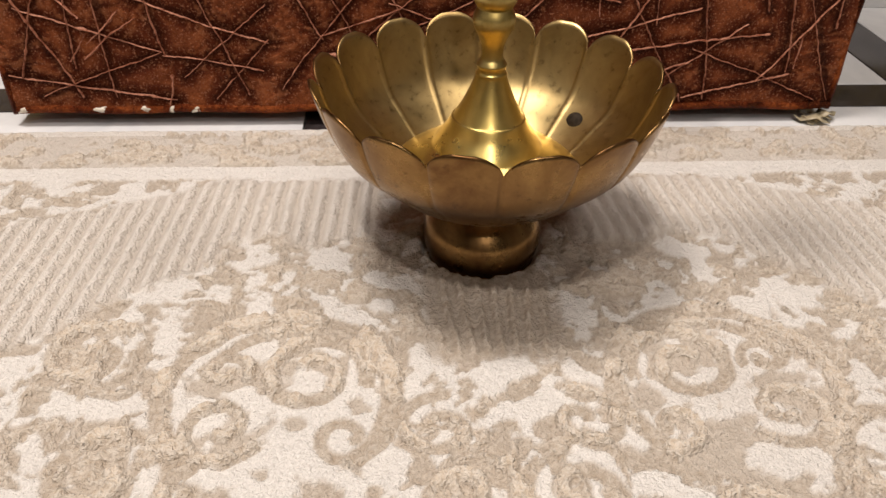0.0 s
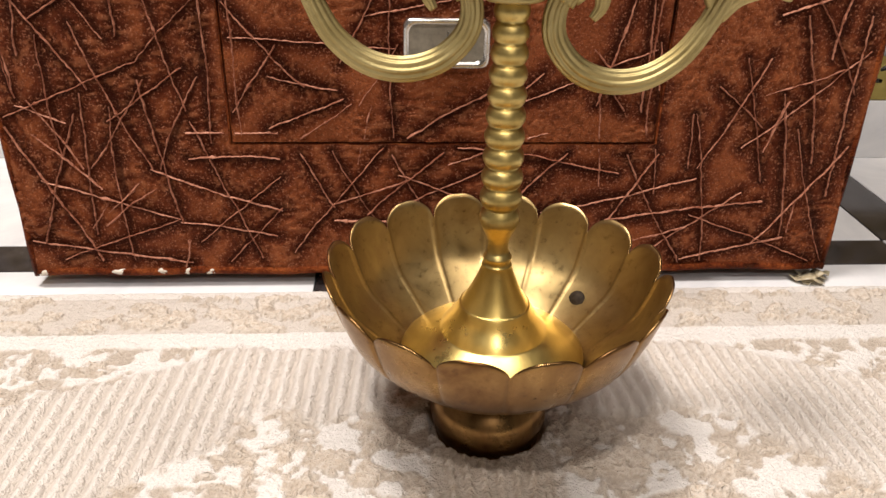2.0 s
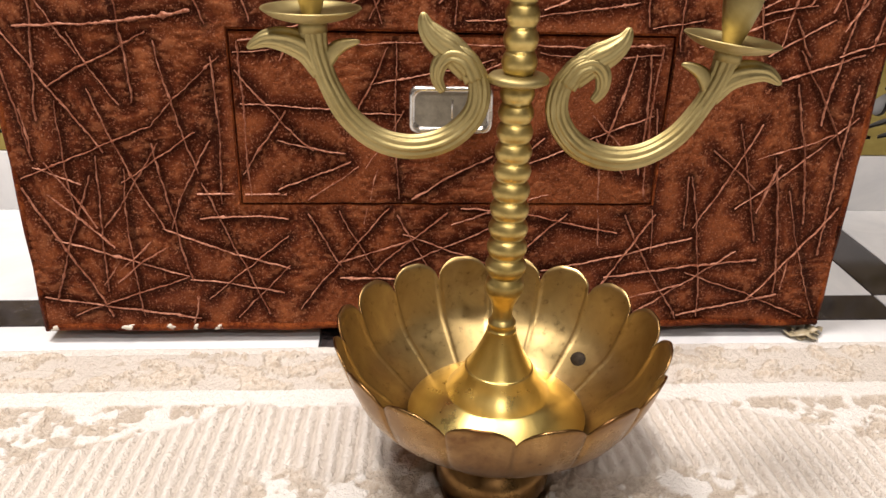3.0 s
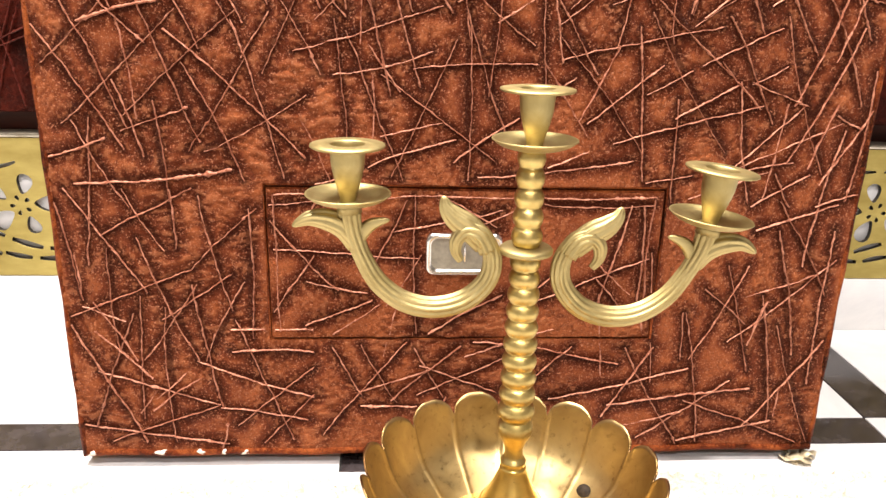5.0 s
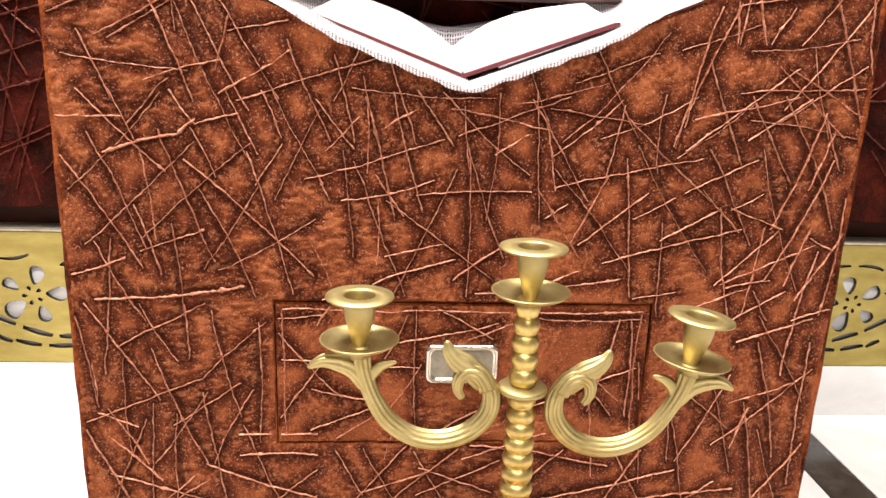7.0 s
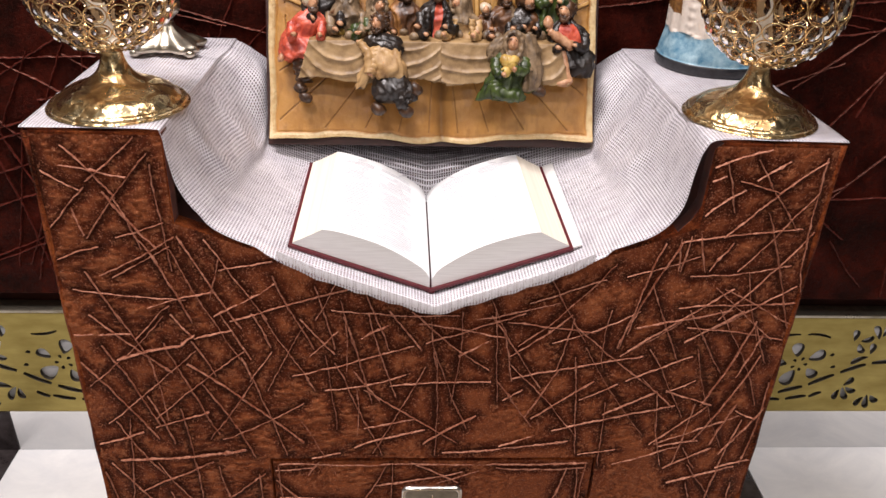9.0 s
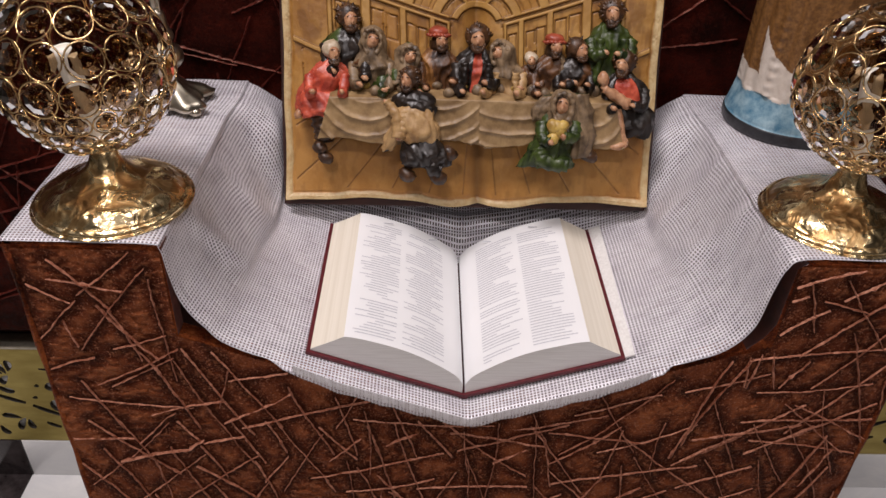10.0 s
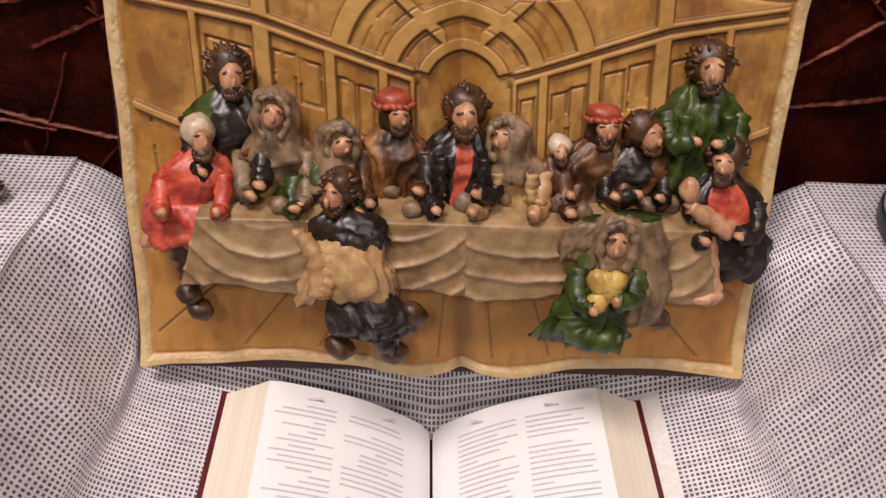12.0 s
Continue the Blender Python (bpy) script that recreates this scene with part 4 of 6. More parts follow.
    x = -0.165
    while x < 0.155:
        zb = 0.5215 + 0.372 * abs(x + 0.006) - 0.0085 * min(1, (0.185 - abs(x + 0.005)) / 0.065)
        add_box(bm, x - 0.0009, x + 0.0009, -0.0072, -0.0062, zb + 0.0008 - rng.uniform(0, 0.0014), zb + 0.009)
        x += 0.0023
    part("fringe", bm, painted("white_thread", (0.66, 0.63, 0.65), (0.80, 0.78, 0.80), 0.6), ob, "short white fringe", smooth=False)


cloth()


# ---- the open book ----
def open_book():
    bk = tagged(empty("book", (-0.010, 0.016, 0.5195)), "thick open book with maroon covers and two-column pages", "book")
    y0, y1 = 0.006, 0.216
    for s in (-1, 1):
        cov = [(s * 0.0, 0.0035), (s * 0.149, 0.0572), (s * 0.1480, 0.0604), (s * 0.0, 0.0070)]
        part("cover", prism(cov, y0 - 0.003, y1 + 0.003), COVER, bk, "maroon cover board", smooth=False)
        top = smooth_profile([(0.1130, 0.0765), (0.102, 0.0750), (0.082, 0.0695), (0.060, 0.0618), (0.040, 0.0520), (0.022, 0.0405), (0.008, 0.0295), (0.0012, 0.0185)], 5)
        out = [(0.0012, 0.0078), (0.1445, 0.0598), (0.1440, 0.0612), (0.134, 0.0658), (0.123, 0.0712)] + top
        block = prism([(s * a, b) for a, b in out], y0, y1)
        for f in block.faces:
            if abs(f.normal.y) > 0.9:
                f.material_index = 1
            elif f.normal.z > -0.3 and abs(f.calc_center_median().x) < 0.1130:
                f.material_index = 2
        pages = part("page_block", block, [PAPER_EDGE, PAPER_END, PAGE], bk, "cream-edged page block", smooth=False)
        # columns of print as thin bars lying on the page
        bars = bmesh.new()
        rng = random.Random(7 + s)
        tp = sorted(top)
        def surf(a):
            for (p, q), (r, t) in zip(tp, tp[1:]):
                if p <= a <= r:
                    return q + (t - q) * (a - p) / (r - p)
            return tp[-1][1]
        heads = (0.035, 0.085)
        cols = ((0.018, 0.057), (0.063, 0.104)) if s > 0 else ((0.020, 0.060), (0.066, 0.106))
        for c0, c1 in cols:
            for row in range(46):
                yy = 0.014 + row * 0.0041
                ragged = rng.uniform(0.0, 0.013) if rng.random() < 0.75 else 0
                a0, a1 = c0 + (ragged if s < 0 and rng.random() < 0.5 else 0), c1 - ragged - (rng.uniform(0.008, 0.024) if rng.random() < 0.14 else 0)
                if rng.random() < 0.05:
                    continue
                steps = 6
                prev = None
                for q in range(steps + 1):
                    a = a0 + (a1 - a0) * q / steps
                    z = surf(a) + 0.0004
                    pair = (bars.verts.new((s * a, yy, z)), bars.verts.new((s * a, yy + 0.0013, z)))
                    if prev:
                        bars.faces.new((prev[0], pair[0], pair[1], prev[1]))
                    prev = pair
        tagged(part("print", bars, INK, pages, "faint grey columns of print", smooth=False), kind="stuff")
        for c in heads:
            z = surf(c) + 0.0004
            part("page_heading", box(s * c - 0.009, s * c + 0.009, 0.2045, 0.2060, z - 0.0002, z), INK, pages, smooth=False)
    part("spine", tube([(0, y0 - 0.002, 0.003), (0, y1 + 0.002, 0.003)], 0.0045, 10, normal=Vector((0, 0, 1)), flat=0.5), COVER, bk)
    # pale booklet lying under it
    sh = tagged(link("booklet", prism([(0.03, 0.5325), (0.1532, 0.5803), (0.1526, 0.5820), (0.03, 0.5342)], 0.024, 0.243), PAPER_END, smooth=False), "thin white booklet under the open book", "booklet")
    sh.matrix_basis = Matrix.Translation((-0.006, 0, 0.0005)) @ Matrix.Rotation(radians(-1.2), 4, "Z")


open_book()


# ---- relief plaque like an open book ----
PLAQUE = Matrix.Translation((-0.004, 0.2342, 0.6095)) @ Matrix.Rotation(radians(-0.6), 4, "Z") @ Matrix.Rotation(radians(-20.6), 4, "X") @ Matrix.Rotation(radians(-0.6), 4, "Y")


def plaque():
    """Local axes: x along, z up the face, -y towards the viewer."""
    pq = tagged(empty("relief_plaque"), "painted resin relief of a supper table, shaped like an open book", "plaque")
    pq.matrix_basis = PLAQUE
    W, H = 0.2055, 0.258
    part("backing_board", box(-W, W, 0.0036, 0.0125, -0.0045, H + 0.0055, bevel=0.0015), WOOD_AND_SHADE, pq, "dark board with a narrow rim", smooth=False)
    xs, zs = np.linspace(-0.2005, 0.2005, 560), np.linspace(0.003, H - 0.003, 360)
    X, Z = np.meshgrid(xs, zs)
    fold = 0.012 - 0.040 * Z                      # the gutter leans a little
    a = np.abs(X - fold)
    out = 0.2005 - np.abs(X)
    gut = -0.0062 * np.exp(-(a / 0.008) ** 2) + 0.005 * np.exp(-((a - 0.035) / 0.030) ** 2) + 0.003 * np.exp(-((out - 0.02) / 0.03) ** 2)
    edge = np.minimum(out, np.minimum(Z - 0.003, H - 0.003 - Z))
    torn = edge + 0.005 * (fbm(X * 38, Z * 38, 14) - 0.5)
    margin = smoothstep(0.0080, 0.0060, torn)
    scrolls = 0.5 + 0.5 * np.sin((X + Z) * 520 + 3 * np.sin((X - Z) * 310)) * np.cos(edge * 900)
    rim = margin * (0.0012 + 0.0004 * smoothstep(0.45, 0.75, scrolls) * (edge > 0.003)) - 0.0012 * smoothstep(0.0035, 0.0005, np.abs(torn - 0.0070))
    h = gut + rim
    floor = smoothstep(0.1165, 0.1125, Z - 0.02 * (np.abs(X) - 0.1))
    # boards of the floor run to a point in the middle
    ang = np.arctan2(X - 0.006, 0.205 - Z)
    boards = np.abs(((ang * 5.2 + 0.3) % 1) - 0.5)
    line = 0.6 * smoothstep(0.470, 0.495, boards) * floor * (edge > 0.012)
    # two bands rise from the middle to the upper corners; arches spring above them, posts stand below
    up = 1 - floor
    band = 0.187 + 0.30 * a - 0.10 * np.clip(a - 0.12, 0, 1)
    above = smoothstep(-0.001, 0.001, Z - band - 0.006)
    dist = np.hypot(a, (Z - 0.190) * 0.95)
    ribs = np.zeros_like(X)
    for R, wd in ((0.0255, 0.0042), (0.0455, 0.0055), (0.0760, 0.0060)):
        ribs = np.maximum(ribs, smoothstep(wd + 0.0008, wd - 0.0014, np.abs(dist - R)) * above)
    slant = np.abs((a - 0.012) * 0.70 - (Z - 0.222) * 0.72)
    ribs = np.maximum(ribs, smoothstep(0.0050, 0.0028, slant) * (a > 0.010) * (a < 0.052) * above)
    ribs = np.maximum(ribs, smoothstep(0.0062, 0.0040, np.abs(a - 0.117)) * above)
    for q, wd in ((0.030, 0.0022), (0.047, 0.0035), (0.078, 0.0040), (0.117, 0.0055), (0.155, 0.0030)):
        ribs = np.maximum(ribs, smoothstep(wd + 0.0006, wd - 0.0014, np.abs(a - q)) * smoothstep(0.001, -0.001, Z - band) * up)
    beam = smoothstep(0.0034, 0.0010, np.abs(Z - band)) + smoothstep(0.0030, 0.0008, np.abs(Z - band - 0.0062))
    beam = beam * smoothstep(0.024, 0.030, a)
    # panes sunk between the posts, and a dado line on the outer walls
    scribe = np.zeros_like(X)
    for x0, x1, z0, z1 in ((0.053, 0.062, 0.160, 0.190), (0.064, 0.073, 0.160, 0.194), (0.084, 0.096, 0.178, 0.203), (0.099, 0.111, 0.182, 0.208), (0.124, 0.149, 0.185, 0.213), (0.034, 0.042, 0.160, 0.186)):
        pane = np.maximum(np.abs(a - (x0 + x1) / 2) - (x1 - x0) / 2, np.abs(Z - (z0 + z1) / 2 - 0.25 * (a - (x0 + x1) / 2)) - (z1 - z0) / 2)
        scribe = np.maximum(scribe, smoothstep(0.0012, 0.0004, np.abs(pane)))
        h = h - 0.0008 * smoothstep(0.0006, -0.0006, pane)
    dado = Z - 0.160 - 0.42 * (a - 0.155)
    ribs = np.maximum(ribs, smoothstep(0.0042, 0.0018, np.abs(dado)) * smoothstep(0.156, 0.159, a))
    scribe = np.maximum(scribe, smoothstep(0.0010, 0.0003, np.abs(a - 0.186)) * (Z < 0.172) * up)
    brick = np.abs((((dist - 0.05) / 0.0085) % 1) - 0.5) * 0.0085
    brick = smoothstep(0.0008, 0.0003, brick) * (dist > 0.052) * (dist < 0.069) + smoothstep(0.0008, 0.0003, brick) * (dist > 0.030) * (dist < 0.039)
    scribe = np.maximum(scribe, 0.6 * brick * above)
    scribe = np.clip(scribe, 0, 1) * (fbm(X * 60, Z * 60, 19) > 0.36) * (edge > 0.014)
    ribs = np.maximum(ribs, np.clip(beam, 0, 1)) * up * smoothstep(0.0090, 0.0105, torn)
    outline = 4 * ribs * (1 - ribs)
    line = np.maximum(line, np.maximum(0.75 * scribe, 0.7 * outline))
    h = h + 0.0032 * ribs - 0.0018 * line + 0.0010 * (fbm(X * 70, Z * 70, 12) - 0.5)
    # brown wash that has run into the hollows and worn off the raised parts
    wash = (1 - 0.45 * floor) * np.clip(0.45 * smoothstep(0.42, 0.66, fbm(X * 22, Z * 30, 91)) * (1 - ribs) + 0.5 * outline + 0.45 * smoothstep(0.5, 0.7, fbm(X * 160, Z * 60, 95, 3)) * (1 - 0.6 * ribs), 0, 1)
    # the lower and upper edges dip beside the gutter and curl at the corners
    dip = -0.0042 * np.exp(-((a - 0.030) / 0.032) ** 2) + 0.0030 * np.exp(-((a - 0.115) / 0.05) ** 2)
    near = smoothstep(0.06, 0.0, np.minimum(Z, H - Z))
    zz = Z + dip * near + 0.0005 * np.sin(X * 95) * smoothstep(0.02, 0.0, np.minimum(Z, H - Z))
    xx = X + 0.0006 * np.sin(Z * 62 + 0.8) * smoothstep(0.03, 0.0, out) * np.sign(X)
    curl = 0.006 * np.exp(-((np.hypot(out, np.minimum(Z, H - Z)) / 0.014) ** 2))
    me = grid_mesh("page_sheet", xx, 0.0035 - 0.006 - h - curl, zz, attrs=(("rim", margin), ("line", np.clip(line + (0.25 + 0.35 * floor) * np.exp(-(a / 0.006) ** 2), 0, 1)), ("ribs", ribs), ("floor", floor), ("wash", wash)))
    m = Mat("painted_resin", 0.42)
    big = m.noise(14, 5, 0.65)
    fine = m.noise(120, 5, 0.7)
    c = m.ramp(m.math("ADD", m.math("MULTIPLY", big, 0.8), m.math("MULTIPLY", fine, 0.25)), [(0.34, (0.240, 0.095, 0.014)), (0.48, (0.36, 0.170, 0.032)), (0.64, (0.50, 0.278, 0.074))])
    c = m.mix(m.math("MULTIPLY", m.attr("floor"), 0.45), c, (0.47, 0.215, 0.052))
    c = m.mix(m.math("MULTIPLY", m.attr("ribs"), 0.40), c, (0.47, 0.282, 0.085))
    c = m.mix(m.math("MULTIPLY", m.attr("wash"), 0.72), c, (0.130, 0.048, 0.010))
    c = m.mix(m.math("MULTIPLY", m.attr("rim"), m.grey(fine, 0.35, 0.6, 0.45, 0.9)), c, (0.60, 0.47, 0.25))
    c = m.mix(m.math("MULTIPLY", m.attr("line"), 0.85), c, (0.10, 0.045, 0.015))
    m.colour(c).bump(fine, 0.35, 0.001)
    pages = place("page_sheet", me, m.m, pq, "tan resin pages with vaulted room and floorboards")
    so = pages.modifiers.new("thickness", "SOLIDIFY")
    so.thickness, so.offset = 0.006, -1
    supper(pq)


def supper(pq):
    tan = painted("table_linen", (0.17, 0.098, 0.038), (0.40, 0.265, 0.125), 0.45, 40)
    xs, vs = np.linspace(-0.148, 0.150, 300), np.linspace(0, 1, 80)
    X, V = np.meshgrid(xs, vs)
    # table top, then cloth falling in swags
    out = np.where(V < 0.3, 0.036 * V / 0.3, 0.036 - 0.004 * (V - 0.3))
    drop = np.where(V < 0.3, 0.0, (V - 0.3) / 0.7)
    ends = np.array([-0.150, -0.062, 0.008, 0.082, 0.155])
    bay = np.clip(np.searchsorted(ends, X) - 1, 0, 3)
    t = (X - ends[bay]) / (ends[bay + 1] - ends[bay])
    swag = 4 * t * (1 - t)
    phase = 2.6 * drop - 1.5 * swag * (0.6 + 0.5 * np.sin(bay * 2.1 + 1.0)) + 0.9 * (t - 0.5) * np.sin(bay * 1.7) + 0.5 * fbm(X * 20, V * 2, 61)
    fold = ((1 - np.abs(np.sin(np.pi * phase))) ** 2.2 * 0.0042 * (0.4 + 0.6 * fbm(X * 25, V * 3, 63)) + np.sin(X * 300 + 5 * fbm(X * 30, V * 3, 67)) * 0.0004) * np.minimum(1, drop * 4)
    Zt = 0.136 - 0.0175 * np.minimum(1, V / 0.3) - drop * (0.044 + 0.003 * np.sin(X * 60) + 0.0025 * fbm(X * 190, V * 4, 8))
    me = grid_mesh("table", X * (1 + 0.085 * drop), -0.006 - out - fold, Zt)
    tb = place("table", me, tan, pq, "buff table with swagged cloth")
    so = tb.modifiers.new("thickness", "SOLIDIFY")
    so.thickness, so.offset = 0.004, 1
    skin = painted("flesh_paint", (0.32, 0.135, 0.065), (0.60, 0.345, 0.190))
    robes = {
        "red": painted("red_robe", (0.28, 0.020, 0.010), (0.68, 0.135, 0.070), 0.4, 70),
        "black": painted("black_robe", (0.005, 0.0035, 0.003), (0.030, 0.021, 0.016), 0.34, 70),
        "green": painted("green_robe", (0.006, 0.014, 0.002), (0.060, 0.090, 0.014), 0.38, 70),
        "brown": painted("brown_robe", (0.018, 0.006, 0.0025), (0.16, 0.066, 0.022), 0.42, 70),
        "grey": painted("grey_robe", (0.070, 0.044, 0.024), (0.30, 0.205, 0.115), 0.45, 70),
        "white": painted("white_head", (0.34, 0.25, 0.15), (0.64, 0.54, 0.40), 0.42, 90),
        "hair": painted("dark_hair", (0.012, 0.005, 0.002), (0.110, 0.048, 0.018), 0.4, 110),
        "cap": painted("red_cap", (0.17, 0.02, 0.01), (0.42, 0.085, 0.04), 0.4, 90),
        "yellow": painted("ochre_bundle", (0.30, 0.17, 0.03), (0.62, 0.43, 0.11), 0.42, 90),
    }
    robes["ochre"] = painted("ochre_brown_robe", (0.10, 0.035, 0.008), (0.34, 0.155, 0.040), 0.42, 70)
    robes["tan"] = painted("tan_wrap", (0.26, 0.14, 0.05), (0.50, 0.32, 0.14), 0.45, 60)
    # head x and height, hem x and height, robe, head cover, mantle, how far out, size, lean, turn of the face
    who = [
        (-0.147, 0.163, -0.164, 0.102, "red", "white", "red", 0.016, 1.00, 14, 0.6),
        (-0.131, 0.197, -0.137, 0.130, "black", "hair", "green", 0.003, 1.18, 14, 0.5),
        (-0.106, 0.177, -0.104, 0.122, "grey", "grey", "brown", 0.006, 1.08, 6, 0.2),
        (-0.068, 0.161, -0.096, 0.122, "green", "grey", "brown", 0.010, 1.05, 34, 0.5),
        (-0.036, 0.178, -0.036, 0.122, "brown", "cap", "ochre", 0.006, 1.02, 6, 0.5),
        (0.005, 0.180, 0.002, 0.122, "black", "hair", "red", 0.008, 1.18, -3, 0.0),
        (0.032, 0.168, 0.043, 0.120, "tan", "grey", "grey", 0.010, 1.00, -16, -0.8),
        (0.062, 0.160, 0.060, 0.120, "brown", "white", "black", 0.007, 0.72, 0, 0.0),
        (0.086, 0.174, 0.079, 0.122, "brown", "cap", "grey", 0.006, 1.02, 10, 0.1),
        (0.109, 0.171, 0.103, 0.120, "black", "hair", "brown", 0.008, 1.02, 18, 0.7),
        (0.145, 0.209, 0.147, 0.128, "green", "hair", "green", 0.003, 1.22, -2, -0.2),
        (0.159, 0.158, 0.171, 0.092, "black", "hair", "red", 0.014, 1.12, -16, -0.5),
        (-0.064, 0.136, -0.054, 0.056, "black", "hair", "tan", 0.036, 1.05, -8, -0.6),
        (0.094, 0.116, 0.082, 0.062, "green", "grey", "yellow", 0.036, 1.10, 4, -0.3),
    ]

    def robe_shape(bm, pts, widths, flat, folds, seed, pick, amp=0.16):
        """Draped cloth round a spine: creased folds run down it and deepen towards the hem (the first point)."""
        n, seg = len(pts), 84
        rings = []
        for i, (p, w) in enumerate(zip(pts, widths)):
            f = 1 - i / (n - 1)
            ring = []
            for k in range(seg):
                a = 2 * math.pi * k / seg
                crease = 0.5 - abs(math.sin(folds / 2 * a * 0.62 + seed * 1.7 + 2.1 * math.sin(2.8 * f + a * 1.5 + seed) + 1.2 * math.sin(6.1 * f - a * 3 + seed * 2)))
                wr = w * (1 + amp * crease * (0.35 + 0.65 * f) + 0.05 * math.sin(3 * a + 6 * f + seed))
                ring.append(bm.verts.new((p[0] + wr * math.cos(a), p[1] + flat * wr * math.sin(a), p[2] + 0.0012 * math.sin(4 * a + seed) * f)))
            rings.append(ring)
        for i, (r0, r1) in enumerate(zip(rings, rings[1:])):
            for k in range(seg):
                fc = bm.faces.new((r0[k], r0[(k + 1) % seg], r1[(k + 1) % seg], r1[k]))
                fc.material_index = pick(math.cos(2 * math.pi * k / seg), i / (n - 1))
        bm.faces.new(rings[0][::-1])
        bm.faces.new(rings[-1])

    def head(bm, x, y, zh, hr, lean, turn, cap, rng):
        """Hair in locks, a hood or a turban, round a plain bearded face."""
        fx, tilt = x + turn * hr * 0.55, lean
        fy = y - hr * (0.62 - 0.25 * abs(turn))
        blob(bm, (fx, fy, zh - hr * 0.06), (hr * 0.47, hr * 0.48, hr * 0.60), (0, tilt, 0), 1)
        blob(bm, (fx + turn * hr * 0.35, fy - hr * 0.48, zh - hr * 0.20), (hr * 0.12, hr * 0.16, hr * 0.22), (0, tilt, 0), 1, 1)
        for sgn in (-1, 1):                      # brow over a hollow
            blob(bm, (fx + sgn * hr * 0.24 + turn * hr * 0.2, fy - hr * 0.36, zh + hr * 0.20), (hr * 0.17, hr * 0.09, hr * 0.05), (0, sgn * 14, 0), 4, 1)
        if cap == "hair":
            blob(bm, (x, y + hr * 0.10, zh + hr * 0.22), (hr * 0.90, hr * 0.78, hr * 0.92), (0, tilt, 0), 2, 3)
            for q in range(46):
                a = -1.0 + (math.pi + 2.0) * rng.random()
                d, front_ = hr * rng.uniform(0.45, 0.80), rng.uniform(-0.10, 0.62)
                if math.sin(a) < 0.45 and abs(math.cos(a)) * d < hr * 0.45:
                    continue
                blob(bm, (x + math.cos(a) * d, y - hr * front_ * (1.15 - d / hr), zh + hr * 0.16 + math.sin(a) * d), (hr * rng.uniform(0.10, 0.16), hr * 0.24, hr * rng.uniform(0.24, 0.42)), (rng.uniform(-25, 25), 90 - math.degrees(a) + rng.uniform(-55, 55), 0), 2, 1)
        elif cap == "cap":
            blob(bm, (x, y, zh + hr * 0.62), (hr * 0.88, hr * 0.80, hr * 0.52), (0, tilt, 0), 2)
            for q in range(9):
                a = math.pi * q / 8
                blob(bm, (x - math.cos(a) * hr * 0.80, y - math.sin(a) * hr * 0.75, zh + hr * 0.40), (hr * 0.28, hr * 0.2, hr * 0.17), (0, 15, 0), 2, 1)
            blob(bm, (x, y + hr * 0.3, zh - hr * 0.3), (hr * 0.75, hr * 0.6, hr * 0.9), (0, tilt, 0), 4)
        elif cap == "white":
            blob(bm, (x, y + hr * 0.1, zh + hr * 0.25), (hr * 0.82, hr * 0.75, hr * 0.80), (0, tilt, 0), 2)
        else:
            hood = [(x - turn * hr * 0.3, y + hr * 0.35, zh - hr * 2.2), (x - turn * hr * 0.1, y + hr * 0.25, zh - hr * 1.2), (x, y + hr * 0.12, zh - hr * 0.1), (x, y + hr * 0.02, zh + hr * 0.62), (x + turn * hr * 0.25, y - hr * 0.15, zh + hr * 1.08)]
            robe_shape(bm, smooth_profile(hood, 4), [w[0] * hr for w in smooth_profile([(1.60,), (1.22,), (1.06,), (0.92,), (0.26,)], 4)], 0.80, 7, rng.random() * 6, lambda c, f: 2, 0.16)
            rim_, first = [], len(bm.faces)
            for q in range(15):                  # turned-back edge round the face, running down over the chest
                a = math.radians(-62 + 304 * q / 14)
                rim_.append((fx - turn * hr * 0.10 + math.cos(a) * hr * 0.66, fy - hr * (0.12 + 0.10 * math.sin(a)), zh - hr * 0.02 + math.sin(a) * hr * (0.80 if math.sin(a) > 0 else 1.25)))
            tube(smooth_profile(rim_, 3), [hr * (0.17 + 0.04 * math.sin(k * 1.3)) for k in range(43)], 8, bm)
            bm.faces.ensure_lookup_table()
            for f in bm.faces[first:]:
                f.material_index = 2
        if cap != "grey":
            blob(bm, (fx, fy + hr * 0.02, zh - hr * 0.62), (hr * 0.42, hr * 0.42, hr * 0.40), (0, tilt, 0), 4, 2)
            for q in range(12):
                a = math.pi * (0.05 + 0.90 * q / 11)
                blob(bm, (fx - math.cos(a) * hr * 0.40, fy - hr * 0.22 * math.sin(a), zh - hr * (0.34 + 0.50 * math.sin(a))), (hr * 0.10, hr * 0.20, hr * 0.22), (0, 40 * math.cos(a) + rng.uniform(-20, 20), 0), 4, 1)

    def arm(bm, a, b_, r, hand=True, mat=0, drop=0.007):
        first = len(bm.faces)
        m = [(p + q) / 2 for p, q in zip(a, b_)]
        pts = smooth_profile([a, (m[0] + (a[0] - b_[0]) * 0.35, m[1] - 0.001, m[2] - drop), b_], 8)
        tube(pts, [r * (1.15 - 0.018 * t + 0.13 * math.sin(t * 2.1)) for t in range(len(pts))], 14, bm)
        bm.faces.ensure_lookup_table()
        for f in bm.faces[first:]:
            f.material_index = mat
        if hand:
            blob(bm, (b_[0], b_[1] - 0.0015, b_[2]), (0.0042, 0.0032, 0.0030), (0, 25, 0), mat=1, sub=1)

